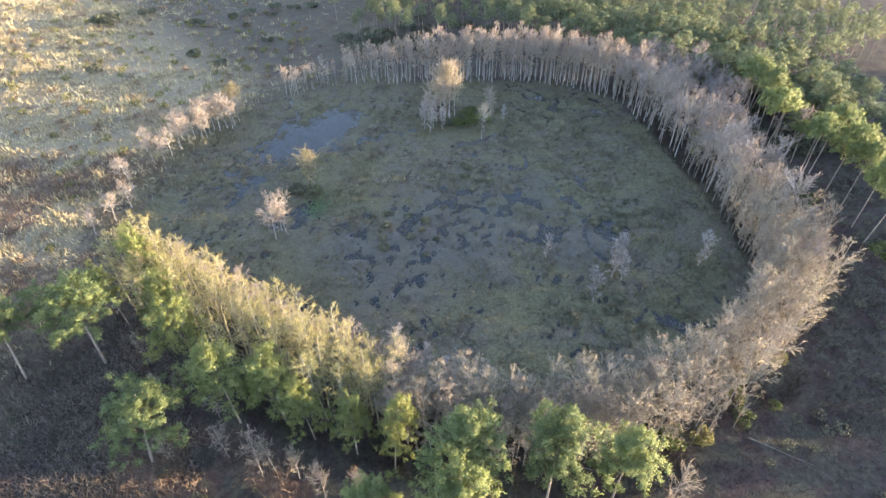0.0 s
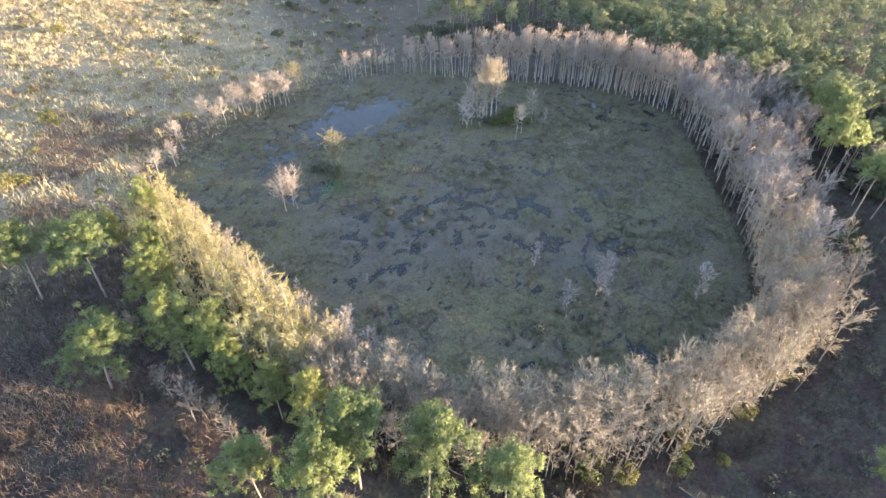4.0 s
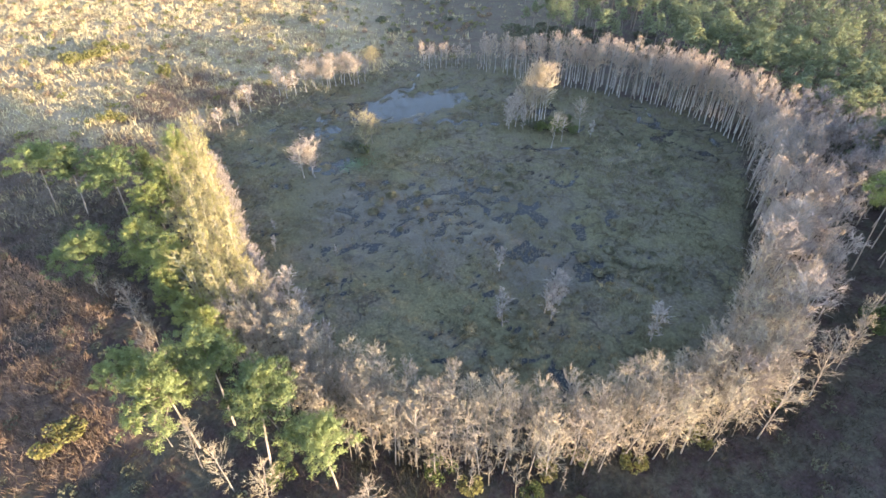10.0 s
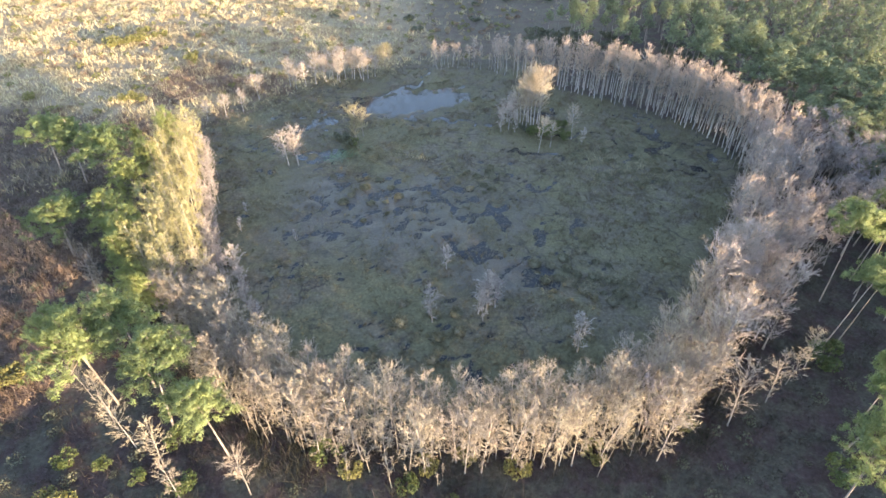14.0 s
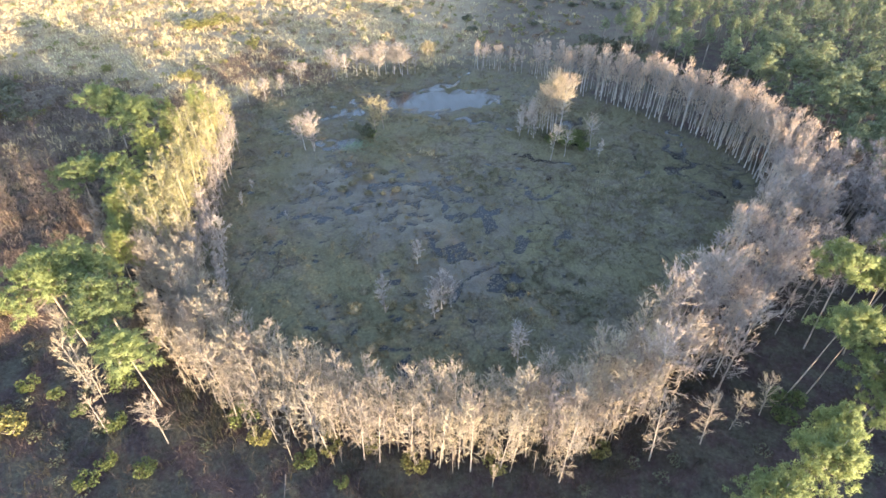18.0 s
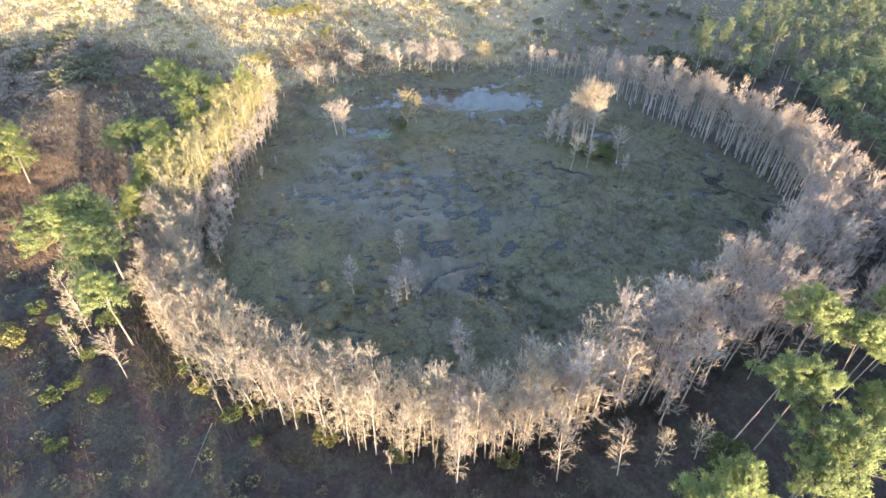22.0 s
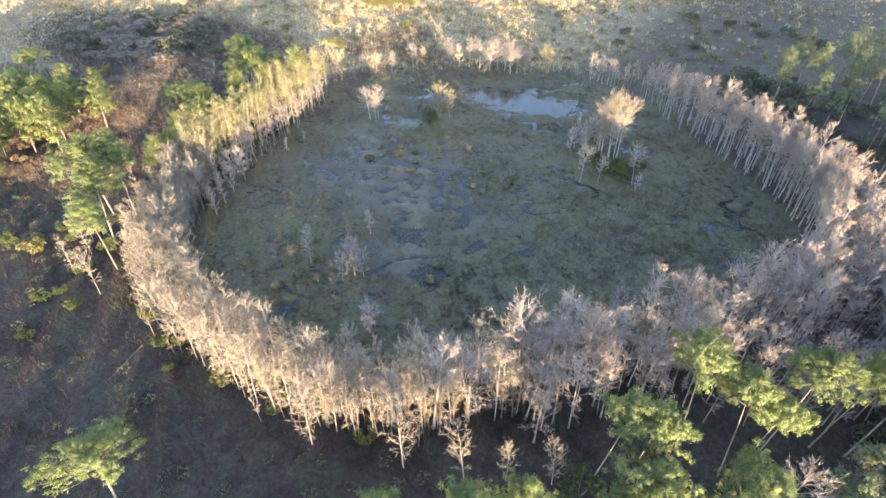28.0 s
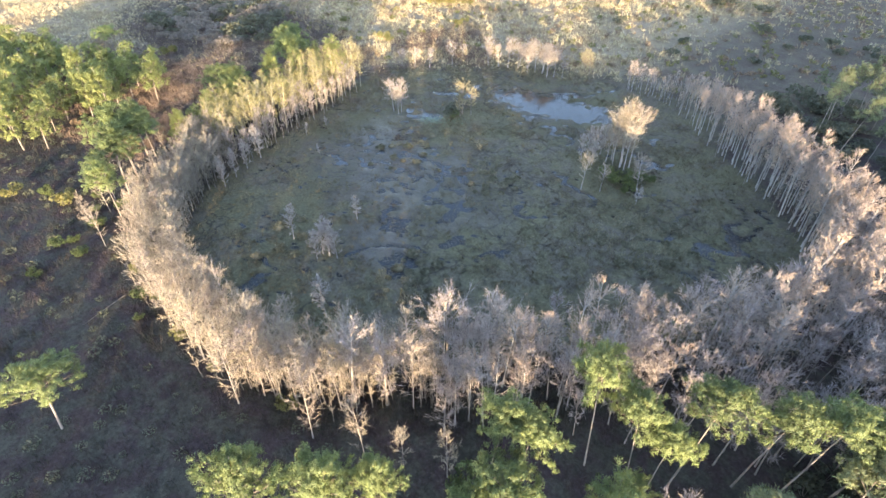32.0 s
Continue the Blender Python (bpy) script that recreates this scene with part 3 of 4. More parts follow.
def rim_band(a, b, n, depth, gap, rng, near=0.0):
    """Places outside the pond's rim between the stretches a and b of its loop (0 to 27), to a depth."""
    out, tries = [], 0
    while len(out) < n and tries < n * 40:
        tries += 1
        s = rng.uniform(a, b) * 8
        i = int(s) % len(POND)
        p, q = POND[i], POND[(i + 1) % len(POND)]
        t = unit((q - p)[None])[0]
        m = np.array([-t[1], t[0]])          # outward: the loop runs clockwise
        w = p + (q - p) * (s % 1) + m * (near + depth * rng.uniform(0, 1) ** 1.1)
        if all((w[0] - o[0]) ** 2 + (w[1] - o[1]) ** 2 > gap * gap for o in out):
            out.append(w)
    return out


# ---- ground and water ----
def axis(lo, hi, fine, far):
    mid = list(np.arange(lo, hi, fine))
    left, right, w = [], [], fine
    a, b = lo, hi
    while a > -far:
        w *= 1.16
        a -= w
        left.append(a)
    w = fine
    while b < far:
        right.append(b)
        w *= 1.16
        b += w
    return np.array(left[::-1] + mid + right + [far + 200])


def build_ground():
    gx, gy = axis(-32, 134, 0.85, 4000), axis(16, 182, 0.85, 4000)
    X, Y = np.meshgrid(gx, gy, indexing="ij")
    x, y = X.ravel(), Y.ravel()
    z, marsh, straw, rust, green, mud, vein = found = ground_parts(x, y)
    nx, ny = len(gx), len(gy)
    SHEET.update(x=gx, y=gy, parts=[f.reshape(nx, ny) for f in found])
    i = (np.arange(nx - 1)[:, None] * ny + np.arange(ny - 1)[None]).ravel()
    tri = np.concatenate([np.stack([i, i + ny, i + ny + 1], 1), np.stack([i, i + ny + 1, i + 1], 1)])
    me = mesh_of("ground", np.stack([x, y, z], 1), tri, GROUND)
    for n, v in (("marsh", marsh), ("straw", straw), ("rust", rust), ("green", green), ("mud", mud), ("vein", vein)):
        me.attributes.new(n, "FLOAT", "POINT").data.foreach_set("value", v.astype(np.float32))
    me.polygons.foreach_set("use_smooth", np.ones(len(me.polygons), bool))
    tagged(new("ground", me), "open ground of leaf litter, straw field and marsh", "ground", kind="structure")


def build_water():
    c = POND.mean(0)
    rim = c + (POND - c) * 0.985
    n = len(rim)
    v = np.concatenate([np.c_[rim, np.full(n, -0.06)], [[c[0], c[1], -0.06]]])
    i = np.arange(n)
    tagged(new("water", mesh_of("water", v, np.stack([(i + 1) % n, i, np.full(n, n)], 1), WATER)), "shallow dark pond water between sedge hummocks", "water", kind="structure")


build_ground()
build_water()

# ---- the ring of trees ----
cypress = tree_maker("cypress_tree", "tall bare cypress with a pale straight trunk in the ring", "tree", "ring of cypresses round the pond",
                     [bare_tree(100 + k, 15.5, 0.45, 2.6, 32, 26, 0.088, 7, 5, 0.024, lean=0.6, top=0.55, spray=0.4, stout=0.9) for k in range(6)], (BARK_PALE, BARK_PALE, TWIG_RUST), ("trunk", "branchwork", "crown"))
bare = tree_maker("bare_tree", "leafless tan hardwood with a dense twiggy crown", "tree", "bare trees of the pond's near rim",
                  [bare_tree(200 + k, 14.5, 0.16, 3.1, 38, 26, 0.08, 7, 5, 0.024, lean=0.7, top=0.5, swell=1.35, spray=0.4, stout=0.75) for k in range(8)], (BARK_ASH, BARK_ASH, TWIG_TAN), ("trunk", "branchwork", "crown"))
golden = tree_maker("golden_tree", "leafless pale gold tree with upright limbs", "tree", "pale trees of the pond's west rim",
                    [bare_tree(300 + k, 17.5, 0.32, 2.6, 40, 14, 0.12, 7, 5, 0.024, lean=0.6, top=0.45, swell=1.4, spray=0.4, stout=0.9) for k in range(6)], (BARK_STRAW, BARK_STRAW, TWIG_GOLD), ("trunk", "branchwork", "crown"))
grey = tree_maker("shade_toned_tree", "leafless tree with fine upswept twigs, greyed as in shade", "tree", "bare trees of the pond's east rim",
                 [bare_tree(250 + k, 14.5, 0.3, 3.0, 34, 28, 0.095, 7, 5, 0.024, lean=0.8, top=0.5, swell=1.35, spray=0.4, stout=0.8) for k in range(6)], (BARK_ASH, BARK_ASH, TWIG_SHADED), ("trunk", "branchwork", "crown"))
oak = tree_maker("spreading_tree", "leafless tree with wide spreading grey limbs", "tree", "spreading bare trees",
                 [bare_tree(400 + k, 14, 0.24, 4.8, 30, 26, 0.18, 9, 6, thick=0.024, lean=1.0, spray=0.4, stout=1.0) for k in range(3)], (BARK_ASH, BARK_ASH, TWIG_SHADED), ("trunk", "branchwork", "crown"))
rng = np.random.default_rng(21)
# the loop's stretches: 0 the north end, 5 the east, 9 to 15 the near side, 16 to 20 the west
for x, y in rim_band(0.1, 5.2, 165, 8.0, 1.4, rng):
    cypress(x, y, rng.uniform(0.78, 1.12) * (0.72 + 0.28 * float(step(x, 55, 92))), rng=rng)
for x, y in rim_band(-1.5, 0.0, 24, 5, 1.3, rng):
    cypress(x, y, rng.uniform(0.3, 0.6), rng=rng)
for x, y in rim_band(5.2, 8.6, 92, 12, 1.9, rng):
    (cypress if rng.random() < 0.4 else grey)(x, y, rng.uniform(0.78, 1.1), rng=rng)
for x, y in rim_band(8.6, 14.6, 140, 8.2, 1.65, rng):
    bare(x, y, rng.uniform(0.72, 1.0), rng=rng)
for x, y in rim_band(14.6, 16.8, 48, 9, 1.8, rng):
    bare(x, y, rng.uniform(0.6, 0.95), rng=rng)
for x, y in rim_band(16.8, 20.9, 92, 9.5, 1.9, rng):
    golden(x, y, rng.uniform(0.7, 0.96), rng=rng)
for x, y in rim_band(16.6, 20.7, 40, 2.5, 1.5, rng, -3.0):
    grey(x, y, rng.uniform(0.42, 0.78), words="slim bare tree at the marsh edge, greyed as in shade", rng=rng)
for x, y, s in ((105.6, 57, 1.2), (109, 62.6, 1.2), (102.5, 42, 1.15), (105, 46.5, 1.0), (114.7, 63.9, 0.9), (91.1, 31.2, 0.85), (120.1, 74.8, 0.9), (140.6, 65.7, 0.9), (145.1, 72.5, 0.8), (110.4, 53.1, 0.8), (118.9, 85.2, 0.85), (125.5, 94.1, 0.8), (128.8, 105, 0.85), (113.7, 51.2, 0.7), (124.6, 79.4, 0.75), (129.8, 115.5, 0.8), (98.5, 37.8, 0.75)):
    oak(x, y, s, rng=rng)
for x, y in scattered([(123.5, 77.2), (131.1, 96.8), (131.9, 124.1), (145.6, 121.5), (150.5, 100.8), (139.3, 80.6)], 28, 3.0, rng):
    grey(x, y, rng.uniform(0.75, 1.0), rng=rng)
for x, y in scattered([(113, 58), (119, 72), (130, 90), (148, 100), (141, 86), (127, 69)], 26, 3.0, rng):
    grey(x, y, rng.uniform(0.6, 0.95), words="slender bare tree among the pines, greyed as in shade", rng=rng)
for x, y in scattered([(134.5, 97.1), (134.2, 122.3), (149.1, 122), (152.9, 101)], 22, 2.8, rng):
    grey(x, y, rng.uniform(0.9, 1.1), rng=rng)
for x, y in scattered([(-206.4, 49), (-185.6, 62.2), (-183.3, 73.9), (-210.4, 78.3)], 9, 4.0, rng):
    bare(x, y, rng.uniform(0.9, 1.2), words="distant pale bare tree beside the track", rng=rng)
for x, y, s in ((93.3, 27.4, 1.0), (104.4, 35, 0.95), (111, 40.1, 0.8), (96, 33, 0.8), (115, 44, 0.6), (119.3, 48.3, 0.6), (-2.8, 43.4, 0.55), (-0.2, 40.8, 0.5), (6, 34.4, 0.5), (-8, 56, 0.55), (31, 11.5, 0.6), (26, 15.5, 0.75), (40, 13.5, 0.75), (2, 36, 0.6), (-4.5, 43.5, 0.7), (-8, 48.5, 0.6), (-15, 52, 0.45), (-14.5, 62, 0.5), (-16, 72, 0.5), (15.5, 20, 0.75), (10, 23, 0.6), (4, 31, 0.5), (21, 17, 0.75)):
    bare(x, y, s, words="small leafless tree standing outside the ring", rng=rng)

# ---- pines ----
pine = tree_maker("pine_tree", "tall slash pine with a bare trunk and bright green crown", "tree", "pines",
                  [pine_tree(500 + k, 18.5, 0.75, 4.2, 26, 9, 64, 0.15, 1.2, size=0.58, dome=0.7) for k in range(6)], (BARK_PINE, BARK_LIMB, NEEDLES), ("trunk", "branchwork", "crown"))


def tall_as(maker, full, wide):
    """Stands a tree of a maker at a place with a given height and crown radius."""
    def stand(x, y, h, r, **more):
        maker(x, y, r / wide, tall=h * wide / (full * r), rng=rng, **more)
    return stand


umbrella = tall_as(pine, 18.5, 4.2)
domed_pine = tree_maker("pine_tree", "tall slash pine with a deep domed green crown", "tree", "pines",
                        [pine_tree(520 + k, 18.5, 0.6, 4.2, 30, 9, 62, 0.16, 1.0, size=0.58, dome=0.85) for k in range(5)], (BARK_PINE, BARK_LIMB, NEEDLES), ("trunk", "branchwork", "crown"))
domed = tall_as(domed_pine, 18.5, 4.2)
for x, y, h, r in ((122.6, 52, 19.4, 3.4), (126, 54.2, 18.8, 3.1), (127.5, 65.2, 21.3, 3.5), (133.4, 66, 19.8, 3.1), (134.6, 68.5, 17.5, 2.7), (135.4, 72.3, 21.4, 3.5),
                   (139.8, 79.6, 19.5, 3.5), (143.6, 81.6, 19.5, 3.8), (137, 62, 12, 2.6),
                   (17.6, 26.8, 20.4, 4.6), (25, 20.2, 20.3, 4.7), (34.6, 18, 16.8, 3.9)):
    (umbrella if x > 60 else domed)(x, y, h, r)
sunny_pine = tree_maker("pine_tree", "yellow-green pine with a deep crown brightened as if sunlit", "tree", "pines",
                        [pine_tree(530 + k, 16, 0.42, 4.2, 32, 9, 56, 0.16, 0.8, size=0.6, dome=0.9) for k in range(4)], (BARK_PINE, BARK_LIMB, NEEDLES_SUNLIT), ("trunk", "branchwork", "crown"))
sunny = tall_as(sunny_pine, 16, 4.2)
for x, y, h, r in ((-18.6, 83.2, 14, 2.2), (-8.5, 66.5, 16.2, 3.8), (-5.4, 53.6, 16, 4.8), (0.6, 50.6, 15.4, 4.2), (8, 40.3, 12.5, 2.8), (11.8, 35.8, 14.5, 2.9), (-12.5, 86, 17, 3.6), (-10, 74, 16, 3.2), (3.5, 45.5, 14, 3.0)):
    sunny(x, y, h, r)
broad = tree_maker("pine_tree", "broad old pine with a wide spreading green crown", "tree", "pines",
                   [pine_tree(570 + k, 17, 0.58, 6.0, 38, 10, 58, 0.2, 1.4, size=0.62, spread=0.68, dome=0.72) for k in range(4)], (BARK_PINE, BARK_LIMB, NEEDLES), ("trunk", "branchwork", "crown"))
spreading = tall_as(broad, 17, 6.0)
for x, y, h, r in ((-22.6, 75.6, 17, 6.4), (-34, 78.3, 17, 5.6), (-17.6, 53.2, 14.6, 5.8), (14, 23, 19.3, 5.4), (131, 49.2, 18.2, 4.8), (136.4, 56.6, 18.2, 4.6),
                   (119.6, 33.6, 19.2, 4.5), (114.2, 23.4, 18.2, 4.1), (122.8, 38, 17.5, 3.3), (129, 44, 16.5, 3.4), (5, 28.4, 14.5, 3.6), (-44, 82, 15, 5.2), (84.2, 4.4, 12.2, 5.0)):
    spreading(x, y, h, r)
young = tree_maker("young_pine", "young pine with a full green crown, brightened as if sunlit", "tree", "young pines west of the pond",
                   [pine_tree(600 + k, 12, 0.28, 3.0, 18, 9, 36, 0.13, size=0.7, dome=0.9) for k in range(4)], (BARK_PINE, BARK_LIMB, NEEDLES_SUNLIT), ("trunk", "branchwork", "crown"))
for x, y in scattered([(-10, -8), (-15, 12), (-25, 28), (-37, 39), (-52, 36), (-76, 14), (-112, -10), (-62, -48)], 72, 5.2, rng):
    young(x, y, rng.uniform(0.95, 1.35), rng=rng)
umbrella(-73, 29, 15, 4.0, words="lone flat-topped pine above the young pines")
# pinewoods to the east and north-east
wood_pine = tree_maker("pine_tree", "tall pine with a grey-green crown in the pinewood", "tree", "pines of the pinewood",
                       [pine_tree(540 + k, 19, 0.6, 3.5, 20, 6, 34, size=0.8, spread=0.5, dome=0.85) for k in range(6)], (BARK_PINE, BARK_LIMB, NEEDLES_FAR), ("trunk", "branchwork", "crown"))
for x, y in scattered([(133.3, 200.5), (161.1, 174.3), (180, 123.4), (164.9, 87), (147.3, 85.5), (146.9, 109), (135.1, 145.3), (118.2, 172.5)], 112, 5.4, rng):
    wood_pine(x, y, rng.uniform(0.95, 1.25), tall=0.8 if y > 112 else 0.58, rng=rng)
for x, y in scattered([(80.4, 188.7), (84.4, 225.2), (109.2, 227.6), (135.5, 202.9), (118.2, 175.5), (105.3, 177.4)], 24, 6.0, rng):
    wood_pine(x, y, rng.uniform(0.6, 0.85), tall=1.1, rng=rng)
for x, y in ((75, 211), (77.5, 242), (99, 222), (104, 220), (79, 216), (83, 205)):
    wood_pine(x, y, rng.uniform(0.55, 0.72), rng=rng)
for x, y in scattered([(153.4, 62.2), (165.5, 54.2), (189.6, 75.8), (177, 88.1), (160.2, 82.3)], 16, 4.5, rng):
    wood_pine(x, y, rng.uniform(0.8, 1.0), tall=0.6, rng=rng)
tall_wood_pine = tall_as(wood_pine, 19, 3.5)
for x, y, h, r in ((147.2, 86.4, 19, 3.7), (150, 82, 17.5, 3.4), (152, 92, 18.5, 4.4), (156, 88, 18, 4.2), (157.6, 71, 17, 4.4), (152, 99, 18, 4.2), (165, 80, 17, 4.0), (161, 94, 17, 4.2)):
    tall_wood_pine(x, y, h, r)
edge_rng = np.random.default_rng(71)
for x, y in scattered([(143, 66), (158, 58), (190, 78), (184, 118), (152, 116), (149, 90)], 46, 4.6, edge_rng):
    wood_pine(x, y, edge_rng.uniform(0.75, 1.1), tall=0.72, rng=edge_rng)
FAR_PINES = [pine_tree(700 + k, 18.5, 0.58, 3.6, 14, 5, 15, 0.16, size=1.15, spread=0.55, dome=0.85) for k in range(5)]


def wood(places, builds, rng, lo, hi):
    """One joined wood from a few builds of tree."""
    geo, turned = [[], [], []], []
    for x, y in places:
        b = builds[int(rng.integers(len(builds)))]
        a, s = rng.uniform(0, 2 * np.pi), rng.uniform(lo, hi)
        rot = np.array([[math.cos(a), math.sin(a), 0], [-math.sin(a), math.cos(a), 0], [0, 0, 1]]) * s
        at = np.array([x, y, float(height(x, y)[0]) - 0.1])
        for g, pc in zip(geo, b):
            g.append((pc[0] @ rot + at, pc[1]))
        if len(b[2]) == 3:
            turned.append(b[2][2] @ rot / s)
    out = [joined(*g) for g in geo]
    if turned:
        out[2] = (*out[2], np.concatenate(turned))
    return out


def wood_stuff(name, label, places, builds, mats, rng, lo=0.75, hi=1.1):
    t, l, c = wood(places, builds, rng, lo, hi)
    ob = stuff(name, t, mats[0], label, "woods")
    tagged(part("branchwork", l, mats[1], ob), kind="stuff")
    tagged(part("crown", c, mats[2], ob), kind="stuff")
    return ob


far_rng = np.random.default_rng(33)
wood_stuff("pine_wood", "distant pinewood with close green crowns", scattered([(88.5, 231), (109, 231.5), (137.7, 207), (167, 179.5), (182, 118.6), (178, 90.6), (238, 95), (265, 200), (205, 295), (115, 305)], 520, 5.2, far_rng),
           FAR_PINES, (BARK_PINE, BARK_LIMB, NEEDLES_FAR), far_rng, 0.65, 0.98)
LOW_PINES = [pine_tree(720 + k, 18, 0.12, 3.6, 12, 3, 5, 0.16, size=3.9, dome=0.98) for k in range(3)]
# unseen woods on the sunward side, added to block the low sun
wood_stuff("pine_belt", "dense belt of unseen pines, added to block the low sun", scattered([(186, -143), (224, -70), (243, -13), (248, 57), (293, 52), (290, -18), (270, -83), (228, -158)], 270, 4.2, far_rng),
           LOW_PINES, (BARK_PINE, BARK_LIMB, NEEDLES_FAR), far_rng, 1.02, 1.18)
wood_stuff("pine_grove", "dense grove of unseen pines that shades the ring's east side", scattered([(160, 24), (158, 52), (173, 52), (208, 32), (233, 20), (233, -12), (204, -2), (180, 12)], 150, 3.6, far_rng),
           LOW_PINES, (BARK_PINE, BARK_LIMB, NEEDLES_FAR), far_rng, 0.68, 0.87)

# ---- trees in the pond ----
snag = tree_maker("snag", "small whitish dead tree standing in the marsh", "dead tree", "dead trees in the marsh",
                  [bare_tree(800 + k, 6, 0.14, 1.5, 34, 32, 0.05, 6, 5, 0.022, 0.3, top=0.45) for k in range(4)], (BARK_SNAG, BARK_SNAG, TWIG_SNAG), ("trunk", "branchwork", "crown"))
for x, y, s in ((57.9, 62.4, 1.0), (57.8, 47.9, 1.35), (67, 52.3, 1.6), (68.4, 53.4, 1.3), (65.6, 51.4, 1.2), (66.6, 49.8, 1.1), (83, 45.4, 1.5), (65.4, 125.9, 1.6), (62.9, 126.5, 1.4), (64.4, 129.7, 1.6), (67.4, 124, 1.1), (63.4, 124, 1.2),
                (12, 67, 0.6), (10, 74, 0.5), (86, 120, 0.8), (25, 66, 0.5), (22.5, 47.5, 1.3), (25.5, 44, 1.2), (19, 52, 1.5), (29, 40.5, 1.3)):
    snag(x, y, s, rng=rng)
island = tree_maker("island_cypress", "tan-twigged bare cypress on the marsh island", "tree", "cypresses on the marsh island",
                    [bare_tree(850 + k, 16, 0.36, 4.4, 46, 22, 0.12, 8, 6, 0.024, top=0.5, spray=0.42) for k in range(3)], (BARK_PALE, BARK_PALE, TWIG_TAN), ("trunk", "branchwork", "crown"))
for x, y, s in ((72.4, 128.6, 0.98), (70.8, 131.2, 0.95), (71.6, 129.8, 1.06), (73.4, 131, 1.0), (70.4, 128.2, 0.92), (74, 128.4, 0.85), (68.6, 129.6, 0.7), (67.6, 131.4, 0.72), (69.2, 126.8, 0.62), (74.4, 113.8, 0.6), (83.3, 123, 0.62), (77.5, 117, 0.45)):
    island(x, y, s, rng=rng)
pink = tree_maker("pink_shrub_tree", "low pinkish bare tree in the marsh", "tree", "low bare trees of the open side",
                  [bare_tree(870 + k, 6.5, 0.35, 2.3, 34, 24, 0.065, 7, 6, 0.020, 0.5) for k in range(4)], (BARK_SNAG, BARK_SNAG, TWIG_PINK), ("trunk", "branchwork", "crown"))
for x, y, s in ((11, 95.5, 1.45), (12.8, 97.2, 1.5), (13.6, 95.8, 1.1), (-14.4, 132.7, 1.2), (-8.7, 144.4, 1.35), (-1.3, 148.2, 1.5), (1.4, 150.9, 1.3), (4.9, 152.4, 1.6), (7.5, 153.8, 1.5), (12.4, 155.5, 1.55), (14.7, 156.3, 1.3), (-15.4, 123.5, 1.0), (-18.9, 119.4, 1.0), (-23.1, 116.2, 0.9), (-16.8, 138.6, 0.8), (-3.9, 146, 1.2), (10.2, 154.7, 1.4), (3.1, 153.5, 1.3), (6.2, 151.3, 1.2), (8.9, 156.3, 1.3), (13.7, 153.9, 1.2), (0.1, 152.6, 1.1), (16.5, 158.5, 1.0), (-6.1, 143, 1.0)):
    pink(x, y, s, rng=rng)
yellow = tree_maker("yellow_tree", "slender tree with thin yellow leaves", "tree", "yellow-leaved trees",
                    [(lambda b: (b[0], b[1], joined(b[2][:2], leaves(b[2][0][::9], 0.3, np.random.default_rng(5)))))(bare_tree(890 + k, 8, 0.3, 2.8, 30, 22, 0.09, 6, 5, 0.022, 0.4)) for k in range(2)],
                    (BARK_GREY, BARK_GREY, LEAF_YELLOW), ("trunk", "branchwork", "crown"))
for x, y, s in ((23.6, 112.4, 1.25), (25.4, 114.4, 1.0), (24.6, 111, 0.85), (17.5, 168, 1.0), (19, 169, 0.85), (16.2, 168.6, 0.8), (114.5, 75, 1.1), (17.9, 126.3, 0.45)):
    yellow(x, y, s, rng=rng)

# slim saplings between the ring's trees
SAPLINGS = [bare_tree(950 + k, 7, 0.3, 1.5, 14, 45, 0.05, 3, 3, 0.02, 0.5) for k in range(5)]
sap_rng = np.random.default_rng(44)
wood_stuff("sapling_thicket", "grey saplings crowded between the ring's trees", np.concatenate([rim_band(0, 20.6, 260, 12, 1.0, sap_rng, -1.0), rim_band(8.4, 17.5, 240, 9, 0.8, sap_rng, 0.0)]), SAPLINGS, (BARK_GREY, BARK_GREY, TWIG_TAN), sap_rng, 0.5, 1.2)

# ---- shrubs ----
def shrub_maker(name, label, group, mat, w, h, n, size, seed):
    return tree_maker(name, label, "shrub", group, [shrub(seed + k, w, h, n, size) for k in range(3)], (BARK_GREY, mat), ("woody_base", "foliage"))


green_shrub = shrub_maker("green_shrub", "rounded green evergreen shrub on leaf litter", "evergreen shrubs", LEAF_GREEN, 3.4, 2.6, 700, 0.26, 900)
dark_shrub = shrub_maker("dark_shrub", "low dark evergreen thicket shrub", "dark shrubs", LEAF_DARK, 4.5, 2.2, 480, 0.38, 910)
olive_shrub = shrub_maker("olive_shrub", "yellow-green shrub among dry grass", "olive shrubs", LEAF_OLIVE, 3.2, 2.2, 600, 0.26, 920)
grey_shrub = shrub_maker("grey_shrub", "low grey-brown thicket shrub, half bare", "grey thicket shrubs", LEAF_GREY, 4.5, 2.0, 480, 0.30, 940)
for x, y in scattered([(142, 62), (158, 58), (190, 78), (184, 118), (148, 116), (145, 90)], 60, 3.4, edge_rng):
    dark_shrub(x, y, edge_rng.uniform(0.8, 1.4), rng=edge_rng)
rusty_shrub = shrub_maker("rusty_shrub", "rust-brown shrub with dry curled leaves", "rusty shrubs", LEAF_RUST, 3.4, 2.0, 600, 0.26, 930)
